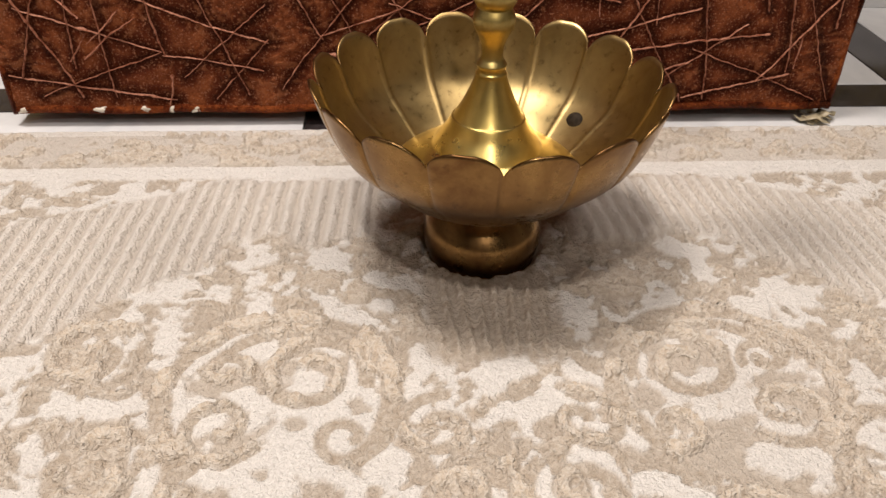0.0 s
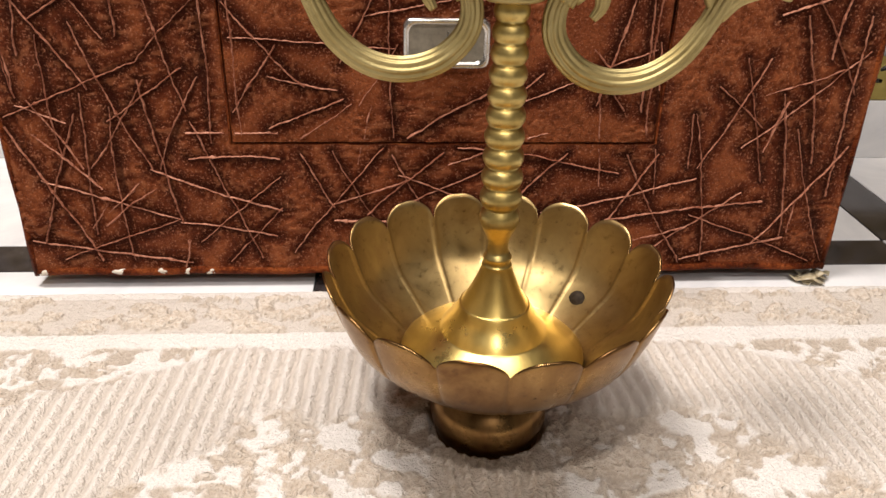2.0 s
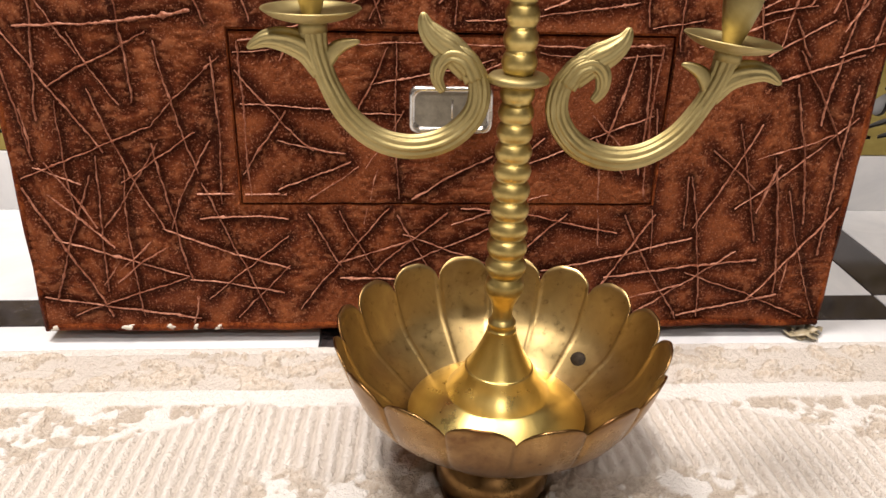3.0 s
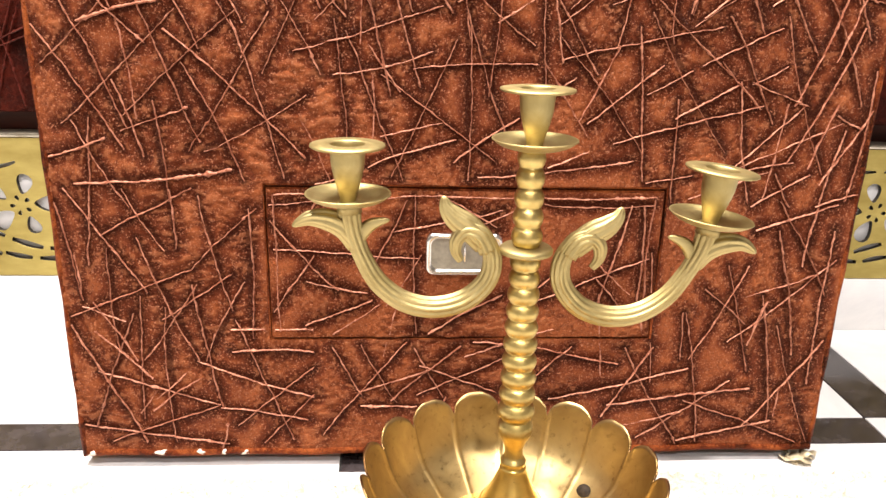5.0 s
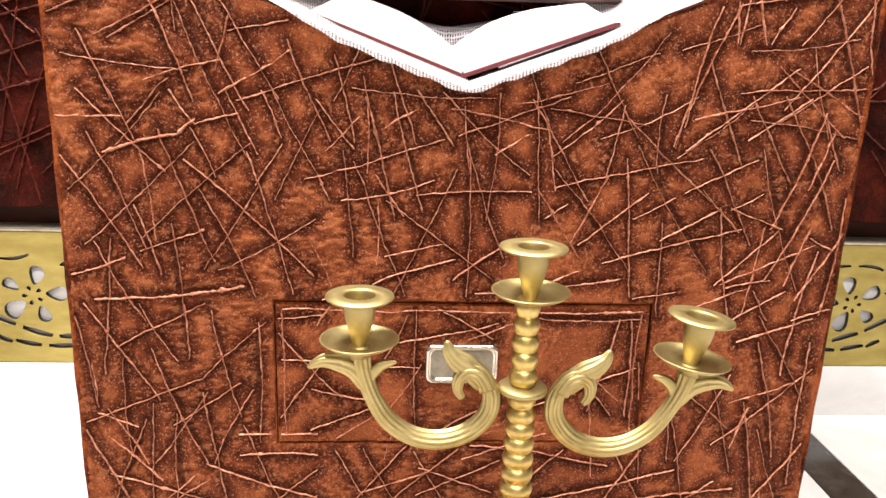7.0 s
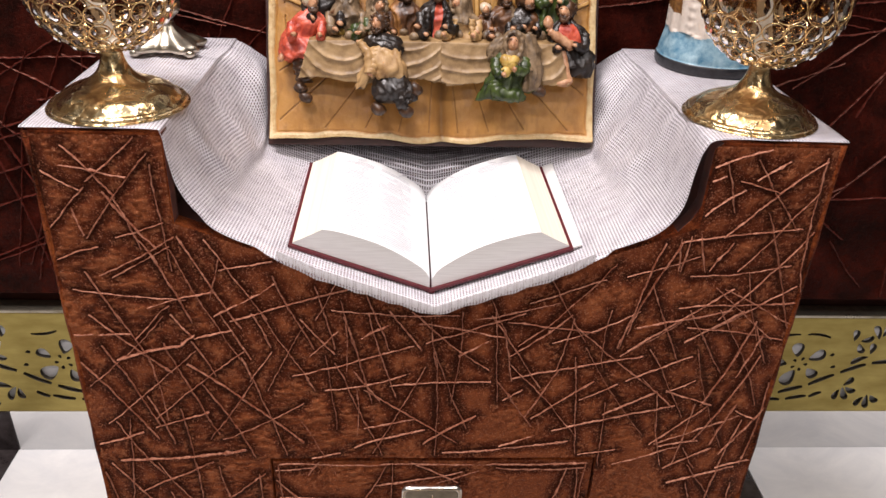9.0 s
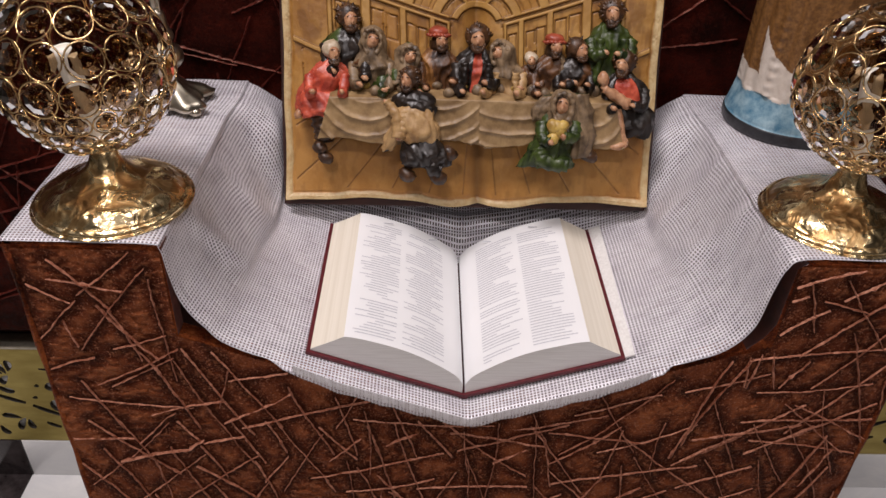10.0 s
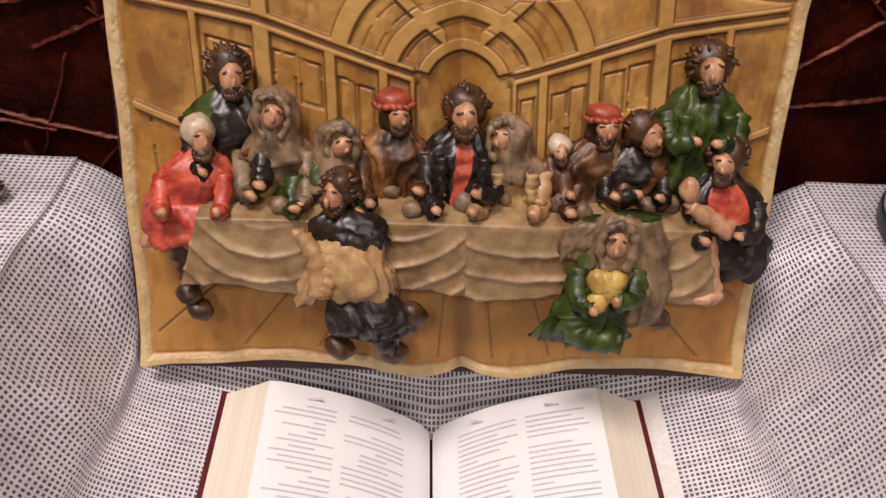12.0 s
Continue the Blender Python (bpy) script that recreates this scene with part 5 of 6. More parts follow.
    for i, (x, zh, bx, zb, robe, cap, mantle, outw, k, lean, turn) in enumerate(who):
        rng = random.Random(i * 13 + 2)
        bm = bmesh.new()
        y = -0.008 - outw
        hr = 0.0124 * k
        if i < 12:
            half = 0.0205 * k
            sx, sz = x * 0.72 + bx * 0.28, zh - 0.019 * k      # shoulders
            spine = smooth_profile([(bx, y + 0.003, zb), ((bx + sx) / 2 + (bx - x) * 0.15, y + 0.001, (zb + sz) / 2), (sx, y - 0.001, sz - 0.006 * k), (sx * 0.6 + x * 0.4, y - 0.001, sz + 0.003 * k), (x, y, zh - 0.006 * k)], 6)
            side = rng.choice((-1, 1))
            if mantle == "red" and robe == "black":
                pick = lambda c, f, w=i: 3 if abs(c) < (0.16 if f > 0.0 and w == 5 else 0.55 if 0.30 < f < 0.8 else 0.0) else 0
            else:
                pick = lambda c, f, s=side: 3 if c * s > 0.1 + 0.5 * f else 0
            robe_shape(bm, spine, [half * w[0] for w in smooth_profile([(1.0,), (0.98,), (1.06,), (0.86,), (0.35,)], 6)], 0.58, 13, i * 2.3, pick, 0.26)
            head(bm, x, y - 0.005, zh, hr, lean, turn, cap, rng)
            for sgn in (-1, 1):
                reach = rng.uniform(0.1, 1.0)
                low = 0.127 if zb > 0.11 else zb + 0.022
                arm(bm, (sx + sgn * half * 0.86, y - 0.003, sz - 0.004), (sx + sgn * (0.004 + 0.015 * reach) + turn * 0.008, y - half * 0.5 - 0.008 - 0.008 * reach, max(sz - (0.010 + 0.022 * reach) * k, low)), 0.0050 * k, mat=0, drop=0.010)
                if i in (5, 6, 10):
                    arm(bm, (sx + sgn * half * 0.5, y - half * 0.55, sz - 0.002), (sx + sgn * half * 0.7, y - half * 0.5, zb + 0.006), 0.0036 * k, False, mat=0, drop=0.002)
            if i == 0:                               # gathered skirt of the coat, hose and boots
                robe_shape(bm, smooth_profile([(bx + 0.004, y - 0.001, 0.096), (bx + 0.003, y - 0.003, 0.108), (bx + 0.003, y - 0.002, 0.124)], 5), [0.0225, 0.0230, 0.0230, 0.0225, 0.0220, 0.0215, 0.0205, 0.0195, 0.0185, 0.0175, 0.0165], 0.6, 11, 2.2, lambda c, f: 0, 0.30)
                arm(bm, (bx + 0.006, y + 0.002, 0.100), (bx + 0.008, y + 0.004, 0.070), 0.0105, False, mat=4, drop=0.0)
                for dx, dz in ((0.004, 0.064), (0.010, 0.053)):
                    blob(bm, (bx + dx, y - 0.002, dz), (0.0090, 0.0075, 0.0070), (0, 30, 0), 4, 2)
                blob(bm, (bx - 0.018, y - 0.004, 0.099), (0.0050, 0.004, 0.0062), (0, 40, 0), 1, 1)
            if i == 11:                              # dark mantle round the seat, pale sleeve with a cup, pale leg
                robe_shape(bm, smooth_profile([(0.176, y, 0.082), (0.178, y - 0.003, 0.100), (0.172, y - 0.002, 0.118)], 5), [0.0150, 0.0165, 0.0180, 0.0190, 0.0195, 0.0195, 0.0190, 0.0180, 0.0170, 0.0155, 0.0140], 0.6, 9, 1.2, lambda c, f: 0, 0.28)
                arm(bm, (0.164, y - 0.012, 0.118), (0.136, y - 0.018, 0.134), 0.0056, True, mat=1, drop=0.006)
                blob(bm, (0.135, y - 0.020, 0.143), (0.0062, 0.0055, 0.0082), (0, -12, 0), 1, 2)
                robe_shape(bm, smooth_profile([(0.160, y - 0.010, 0.076), (0.158, y - 0.010, 0.092), (0.154, y - 0.008, 0.112)], 5), [0.0085, 0.0080, 0.0075, 0.0072, 0.0070, 0.0068, 0.0066, 0.0064, 0.0060, 0.0056, 0.0050], 0.7, 7, 0.4, lambda c, f: 1, 0.2)
                blob(bm, (0.157, y - 0.014, 0.074), (0.0110, 0.0070, 0.0050), (0, -8, 0), 1, 2)
        elif i == 12:                                # leaning on the table, back turned: dark coat, tan wrap, black skirt, boots
            robe_shape(bm, smooth_profile([(-0.057, y, 0.102), (-0.058, y - 0.002, 0.112), (-0.060, y - 0.001, 0.120), (-0.062, y, 0.128)], 5), [0.018, 0.0195, 0.0210, 0.0220, 0.0225, 0.0228, 0.0228, 0.0225, 0.022, 0.0215, 0.0205, 0.019, 0.017, 0.014, 0.011, 0.008], 0.55, 9, 1.0, lambda c, f: 0, 0.22)
            robe_shape(bm, smooth_profile([(-0.054, y - 0.004, 0.074), (-0.056, y - 0.007, 0.088), (-0.060, y - 0.006, 0.102), (-0.058, y - 0.003, 0.112)], 5), [0.0180, 0.0195, 0.0205, 0.0215, 0.0220, 0.0222, 0.0222, 0.0220, 0.0215, 0.0210, 0.0205, 0.0200, 0.0195, 0.019, 0.0185, 0.018], 0.6, 9, 2.0, lambda c, f: 3, 0.30)
            robe_shape(bm, smooth_profile([(-0.046, y - 0.001, 0.048), (-0.047, y - 0.004, 0.058), (-0.050, y - 0.004, 0.070), (-0.054, y, 0.084)], 5), [0.0190, 0.0220, 0.0240, 0.0250, 0.0255, 0.0258, 0.0255, 0.0250, 0.0245, 0.0235, 0.0225, 0.021, 0.020, 0.019, 0.018, 0.016], 0.55, 11, 3.1, lambda c, f: 0, 0.30)
            head(bm, x, y - 0.002, zh + 0.002, hr, -12, turn, cap, rng)
            arm(bm, (-0.070, y - 0.008, 0.106), (-0.076, y - 0.014, 0.080), 0.0068, mat=3, drop=0.002)
            arm(bm, (-0.076, y - 0.014, 0.080), (-0.088, y - 0.010, 0.116), 0.0056, mat=3, drop=-0.004)
            robe_shape(bm, smooth_profile([(-0.088, y + 0.006, 0.064), (-0.082, y + 0.004, 0.078), (-0.074, y, 0.096)], 5), [0.0060, 0.0065, 0.0070, 0.0075, 0.0080, 0.0085, 0.0090, 0.0090, 0.0090, 0.0085, 0.0080], 0.5, 7, 1.4, lambda c, f: 3, 0.3)
            arm(bm, (-0.040, y - 0.006, 0.066), (-0.032, y - 0.006, 0.046), 0.0090, False)
            for fx, fz in ((-0.066, 0.040), (-0.033, 0.038), (-0.022, 0.064)):
                blob(bm, (fx, y - 0.003, fz), (0.0100, 0.0075, 0.0078), (0, 30, 0), 4, 2)
        else:                                        # kneeling under a long pale hood with a bundle
            robe_shape(bm, smooth_profile([(0.080, y - 0.005, 0.052), (0.081, y - 0.009, 0.066), (0.086, y - 0.010, 0.084), (0.092, y - 0.006, 0.104), (0.094, y - 0.004, 0.114)], 5), [0.027 - 0.0006 * q for q in range(21)], 0.55, 11, 4.4, lambda c, f: 0, 0.32)
            robe_shape(bm, smooth_profile([(0.112, y - 0.004, 0.062), (0.116, y - 0.006, 0.082), (0.112, y - 0.004, 0.106), (0.104, y - 0.001, 0.128)], 5), [0.0105 + 0.0004 * q for q in range(16)], 0.75, 7, 5.5, lambda c, f: 2, 0.30)
            robe_shape(bm, smooth_profile([(0.070, y, 0.100), (0.074, y - 0.002, 0.112), (0.084, y - 0.002, 0.126)], 5), [0.0070, 0.0080, 0.0090, 0.0100, 0.0108, 0.0115, 0.0120, 0.0122, 0.0120, 0.0115, 0.0105], 0.6, 7, 2.5, lambda c, f: 2, 0.26)
            head(bm, x, y - 0.009, zh + 0.001, hr * 1.10, 4, turn, cap, rng)
            for q in range(6):
                blob(bm, (0.086 + rng.uniform(-0.006, 0.006), y - 0.024, 0.089 + rng.uniform(-0.007, 0.007)), (0.0068, 0.0055, 0.0078), (0, rng.uniform(-40, 40), 0), 3)
            arm(bm, (0.106, y - 0.012, 0.098), (0.092, y - 0.028, 0.086), 0.0060)
            arm(bm, (0.072, y - 0.010, 0.098), (0.080, y - 0.028, 0.080), 0.0060)
            arm(bm, (0.072, y - 0.014, 0.072), (0.100, y - 0.018, 0.056), 0.0085, False, drop=0.004)
            blob(bm, (0.125, y - 0.002, 0.064), (0.0100, 0.0075, 0.0072), (0, 20, 0), 4, 2)
        me = bpy.data.meshes.new("figure")
        for f in bm.faces:
            f.smooth = True
        for v in bm.verts:
            p = v.co
            v.co = p + noise.noise_vector(p * 110) * 0.0016 + noise.noise_vector(p * 300) * 0.0009
        bm.to_mesh(me)
        bm.free()
        for m in (robes[robe], skin, robes[cap], robes[mantle], robes["hair"]):
            me.materials.append(m)
        ob = new("figure", me)
        ob.parent = pq
    # bread and cups on the table
    for i in range(16):
        rng = random.Random(i + 50)
        bm = bmesh.new()
        deep = rng.uniform(0.014, 0.030)
        blob(bm, (-0.13 + 0.0175 * i + rng.uniform(-0.006, 0.006), -0.006 - deep, 0.1395 - 0.0175 * deep / 0.036), (0.0062, 0.0052, 0.0040 + rng.uniform(0, 0.0035)), (0, rng.uniform(-25, 25), 0), sub=2)
        for v in bm.verts:
            v.co += noise.noise_vector(v.co * 260) * 0.0016
        part("bread" if i % 3 else "cup", bm, robes["yellow" if i % 3 == 1 else "grey"], pq)


plaque()


# ---- crystal globes on gold feet ----
def globe_light(x, y, spin):
    gl = tagged(empty("candle_globe", (x, y, 0.7105)), "gold-footed candle globe of wire rings set with crystals", "candle holder", group="candle globes")
    foot = smooth_profile([(0.0, 0.0), (0.062, 0.0), (0.0645, 0.002), (0.0645, 0.0045), (0.0615, 0.0065), (0.0600, 0.0062), (0.0585, 0.0075), (0.0525, 0.0135), (0.043, 0.0185), (0.031, 0.0232), (0.0195, 0.0305), (0.0130, 0.040), (0.0105, 0.050), (0.0115, 0.057), (0.018, 0.060), (0.0, 0.0605)], 5)
    part("foot", revolve(foot, 64), GOLD_FOOT, gl, "bright gold domed foot")
    R, cz = 0.0675, 0.1205
    # wire rings, each with a crystal
    def ring_mesh(r):
        bm = bmesh.new()
        n, k = 20, 6
        vs = [[bm.verts.new(((r + 0.0007 * math.cos(2 * math.pi * j / k)) * math.cos(2 * math.pi * i / n), (r + 0.0007 * math.cos(2 * math.pi * j / k)) * math.sin(2 * math.pi * i / n), 0.0007 * math.sin(2 * math.pi * j / k))) for j in range(k)] for i in range(n)]
        for i in range(n):
            for j in range(k):
                bm.faces.new((vs[i][j], vs[(i + 1) % n][j], vs[(i + 1) % n][(j + 1) % k], vs[i][(j + 1) % k]))
        me = bpy.data.meshes.new("wire_ring")
        for f in bm.faces:
            f.smooth = True
        bm.to_mesh(me)
        bm.free()
        me.materials.append(GOLD_CUP)
        return me
    def crystal_mesh(r):
        bm = revolve([(0.0, 0.0026), (r * 0.5, 0.0022), (r * 0.9, 0.0003), (r * 0.5, -0.0018), (0.0, -0.0022)], 9)
        me = bpy.data.meshes.new("crystal")
        bm.to_mesh(me)
        bm.free()
        me.materials.append(CRYSTAL)
        return me
    rows = ((47, 11, 0.0128), (24, 14, 0.0134), (1, 15, 0.0138), (-18, 21, 0.0093), (-33, 19, 0.0090), (-48, 16, 0.0086), (-62, 11, 0.0084))
    for q, (lat, n, r) in enumerate(rows):
        rm, cm = ring_mesh(r), crystal_mesh(r * 0.92)
        for i in range(n):
            a = 2 * math.pi * (i + 0.5 * (q % 2)) / n + spin
            d = Vector((math.cos(a) * math.cos(radians(lat)), math.sin(a) * math.cos(radians(lat)), math.sin(radians(lat))))
            m = Matrix.Translation(Vector((0, 0, cz)) + d * R) @ d.to_track_quat("Z", "Y").to_matrix().to_4x4()
            ob = new("wire_ring", rm)
            ob.parent, ob.matrix_basis = gl, m
            ob = new("crystal", cm)
            ob.parent, ob.matrix_basis = gl, m
    top = [(R * math.cos(radians(64)) * math.cos(2 * math.pi * i / 40), R * math.cos(radians(64)) * math.sin(2 * math.pi * i / 40), cz + R * math.sin(radians(64))) for i in range(41)]
    part("rim", tube(top, 0.0016, 8, normal=Vector((0, 0, 1))), GOLD_CUP, gl)
    stub = part("candle", revolve(smooth_profile([(0.0, 0.0), (0.0075, 0.0), (0.0078, 0.003), (0.0078, 0.070), (0.0065, 0.0725), (0.0, 0.072)], 3), 24), WAX, gl, "white candle stub")
    stub.matrix_basis = Matrix.Translation((0, 0, 0.0615)) @ Matrix.Rotation(radians(-11), 4, "Y")
    return gl


globe_light(-0.321, 0.066, 0.0)
globe_light(0.315, 0.068, 0.3)


# ---- silver standing cross ----
def standing_cross():
    cr = tagged(empty("standing_cross", (-0.322, 0.256, 0.711)), "small dull silver standing cross on a footed base", "cross")
    bm = bmesh.new()
    n = 64
    rings = []
    for r, z in ((0.040, 0.006), (0.041, 0.010), (0.034, 0.015), (0.022, 0.021), (0.012, 0.030), (0.009, 0.036)):
        ring = []
        for i in range(n):
            a = 2 * math.pi * i / n
            lobe = 1 + 0.22 * (r / 0.04) * math.cos(4 * a + math.pi) + 0.07 * math.cos(12 * a) * (r / 0.04)
            ring.append(bm.verts.new((r * lobe * math.cos(a), r * lobe * 0.85 * math.sin(a), z)))
        rings.append(ring)
    for a, b in zip(rings, rings[1:]):
        for i in range(n):
            bm.faces.new((a[i], a[(i + 1) % n], b[(i + 1) % n], b[i]))
    bm.faces.new(rings[0][::-1])
    bm.faces.new(rings[-1])
    part("base", bm, SILVER, cr, "lobed silver base")
    for i in range(4):
        a = radians(45 + 90 * i)
        fm = bmesh.new()
        blob(fm, (0.042 * math.cos(a), 0.036 * math.sin(a), 0.0052), (0.009, 0.007, 0.0055), (0, 0, math.degrees(a)))
        part("foot", fm, SILVER, cr)
    knob = smooth_profile([(0.0, 0.034), (0.009, 0.036), (0.009, 0.040), (0.017, 0.047), (0.0195, 0.055), (0.0165, 0.063), (0.0100, 0.068), (0.0125, 0.074), (0.0120, 0.079), (0.0085, 0.086), (0.0065, 0.100), (0.0, 0.101)], 4)
    part("knob", revolve(knob, 32), SILVER, cr)
    bm = bmesh.new()
    add_box(bm, -0.0045, 0.0045, -0.003, 0.003, 0.074, 0.255, bevel=0.0012)
    add_box(bm, -0.050, 0.050, -0.0028, 0.0028, 0.186, 0.195, bevel=0.0012)
    for p, s in (((-0.052, 0, 0.1905), (0.008, 0.0035, 0.0085)), ((0.052, 0, 0.1905), (0.008, 0.0035, 0.0085)), ((0, 0, 0.258), (0.0085, 0.0035, 0.008))):
        blob(bm, p, s)
    part("cross_bars", bm, SILVER, cr)
    # the figure on the crucifix, as a plain shape
    fm = bmesh.new()
    for at, size in (((0, -0.007, 0.176), (0.0085, 0.005, 0.016)), ((0, -0.007, 0.158), (0.0075, 0.005, 0.010)), ((-0.003, -0.008, 0.138), (0.0038, 0.004, 0.016)), ((0.003, -0.008, 0.138), (0.0038, 0.004, 0.016)), ((0.0, -0.007, 0.118), (0.0035, 0.0035, 0.012)), ((0, -0.008, 0.200), (0.0055, 0.005, 0.007))):
        blob(fm, at, size)
    part("crucified_figure", fm, SILVER, cr)
    for z in (0.095, 0.118, 0.140):
        fm = bmesh.new()
        blob(fm, (0, -0.0035, z), (0.0055, 0.003, 0.009))
        part("ornament", fm, SILVER, cr)


standing_cross()


# ---- painted statue, seen from its base up ----
def statue():
    brown = painted("gilded_brown_robe", (0.110, 0.046, 0.013), (0.27, 0.128, 0.038), 0.40, 300)
    cream = painted("cream_hem", (0.62, 0.54, 0.46), (0.76, 0.69, 0.61))
    blue = painted("blue_base_paint", (0.06, 0.20, 0.32), (0.36, 0.53, 0.60), 0.4, 70)
    black = painted("black_foot", (0.012, 0.013, 0.016), (0.035, 0.035, 0.04))
    bm = bmesh.new()
    prof = [(0.066, 0.0), (0.068, 0.004), (0.068, 0.012), (0.066, 0.014), (0.065, 0.020), (0.062, 0.032), (0.060, 0.040), (0.060, 0.042), (0.0595, 0.055), (0.0595, 0.09), (0.059, 0.14), (0.057, 0.20), (0.052, 0.25), (0.046, 0.29), (0.036, 0.33), (0.022, 0.35), (0.024, 0.37), (0.022, 0.39), (0.0, 0.405)]
    prof = smooth_profile(prof, 12)
    prof = [(float(np.interp(h, [p[1] for p in prof], [p[0] for p in prof])), float(h)) for h in np.concatenate([np.arange(0.0, 0.125, 0.0012), np.arange(0.125, 0.4051, 0.004)])]
    n = 300
    rings = []
    for r, z in prof:
        ring = []
        for i in range(n):
            a = 2 * math.pi * i / n
            w = 1.0
            if 0.045 < z < 0.33:
                w += 0.014 * math.sin(14 * a) + 0.012 * math.sin(23 * a + 1.3) + 0.030 * (0.6 + 0.4 * math.sin(z * 600)) * max(0, math.sin(7 * a)) ** 6
            elif 0.014 < z <= 0.045:
                w += 0.02 * math.sin(9 * a + z * 60) * (z - 0.014) / 0.03
            ring.append(bm.verts.new((max(r, 0.0004) * w * math.cos(a), max(r, 0.0004) * w * math.sin(a), z)))
        rings.append(ring)
    for q, (a, b) in enumerate(zip(rings, rings[1:])):
        z = (prof[q][1] + prof[q + 1][1]) / 2
        for i in range(n):
            f = bm.faces.new((a[i], a[(i + 1) % n], b[(i + 1) % n], b[i]))
            ang = 2 * math.pi * i / n
            deg = math.degrees(ang)
            blue_top = 0.044 + 0.002 * math.sin(ang * 9)
            hem = float(np.interp(deg, (150, 181, 205, 216, 222), (0.070, 0.066, 0.064, 0.060, 0.044)))
            fold_low = float(np.interp(deg, (197, 200, 204, 210, 300), (0.112, 0.080, 0.060, 0.043, 0.043)))
            fold_top = float(np.interp(deg, (197, 210, 230, 265, 300), (0.113, 0.094, 0.077, 0.069, 0.066)))
            white = z < hem or (197 < deg < 320 and fold_low < z < fold_top)
            f.material_index = 3 if z < 0.013 else 2 if z < blue_top else 1 if white else 0
            f.smooth = True
    ob = link("statue", bm, [brown, cream, blue, black])
    ob.location = (0.340, 0.260, 0.7105)
    tagged(ob, "statue in a brown gilded robe on a blue painted base", "statue")


statue()


# ---- small litter ----
def litter():
    bm = bmesh.new()
    rng = random.Random(4)
    for i in range(5):
        a = rng.uniform(-0.6, 0.5)
        x, y = 0.377 + rng.uniform(-0.012, 0.012), -0.006 + rng.uniform(-0.006, 0.008)
        l = rng.uniform(0.02, 0.035)
        vs = []
        for k in range(6):
            f = k / 5 - 0.5
            w = 0.008 * math.cos(f * 2.6)
            zc = 0.0015 + i * 0.0012 + 0.003 * math.sin(k * 1.7 + i)
            cx, cy = x + l * f * math.cos(a), y + l * f * math.sin(a)
            vs.append((bm.verts.new((cx - w * math.sin(a), cy + w * math.cos(a), max(0.0008, zc))), bm.verts.new((cx + w * math.sin(a), cy - w * math.cos(a), max(0.0008, zc + 0.001)))))
        for p, q in zip(vs, vs[1:]):
            bm.faces.new((p[0], q[0], q[1], p[1]))
    ob = tagged(link("dry_leaf", bm, painted("dry_leaf", (0.30, 0.24, 0.14), (0.52, 0.45, 0.30))), "crumpled dry leaf at the lectern's corner", "leaf")
    so = ob.modifiers.new("thickness", "SOLIDIFY")
    so.thickness = 0.0005
    # chips where the covering has come off the lower edge
    chip = painted("bare_chip", (0.55, 0.48, 0.38), (0.75, 0.69, 0.58))
    for x, w in ((-0.378, 0.014), (-0.310, 0.016), (-0.268, 0.012), (-0.245, 0.007), (-0.222, 0.009)):
        bm = bmesh.new()
        blob(bm, (x, -0.0015, 0.0165), (w / 2, 0.0030, 0.0028), (0, rng.uniform(-20, 20), 0))
        for v in bm.verts:
            v.co += Vector((1, 0.3, 1)) * noise.noise(v.co * 300) * 0.0030
        part("chip", bm, chip, LECTERN, "bare pale chip")


litter()

# ---- ridges on the lectern and tiles of the floor ----
# twigs on the lectern's face: from x, z to x, z in millimetres
UPPER_WEST = [
    (-390, 325, -331, 345), (-317, 352, -255, 374), (-364, 302, -219, 316), (-345, 447, -275, 466), (-275, 466, -259, 480), (-260, 475,
    -219, 485), (-314, 365, -208, 461), (-368, 358, -261, 460), (-379, 411, -289, 504), (-365, 505, -289, 429), (-391, 456, -316, 334),
    (-358, 466, -311, 353), (-336, 505, -314, 459), (-282, 506, -260, 475), (-293, 470, -247, 342), (-264, 472, -243, 425), (-272, 442,
    -151, 329), (-230, 507, -203, 448), (-213, 451, -171, 309), (-198, 508, -180, 464), (-188, 405, -145, 492), (-188, 508, -147, 431),
    (-203, 418, -258, 334), (-244, 334, -149, 387),
]
UPPER_WEST_MORE = [
    (-259, 414, -209, 306), (-286, 380, -280, 286), (-344, 364, -353, 286), (-360, 361, -316, 280), (-320, 398, -298, 328), (-180, 459,
    -205, 418), (-221, 498, -195, 505),
]
UPPER_MID = [
    (-160, 425, -27, 467), (-14, 470, 92, 510), (-148, 501, -113, 455), (-113, 444, -61, 309), (-123, 454, -112, 349), (-102, 505, -72,
    387), (-76, 510, -45, 395), (-147, 431, -135, 405), (-125, 405, -35, 427), (-53, 412, 60, 417), (-13, 438, -72, 312), (-82, 406, 25,
    327), (-4, 461, 0, 309), (-1, 451, 35, 349), (24, 512, 17, 388), (-30, 511, 56, 433), (60, 512, 69, 388), (55, 507, 117, 410), (77, 452,
    142, 509), (80, 442, 165, 338), (84, 422, 228, 454), (-14, 326, 46, 369), (-94, 321, -12, 348), (9, 312, 157, 330),
]
UPPER_MID_MORE = [
    (-152, 302, -110, 312), (75, 391, 96, 407),
]
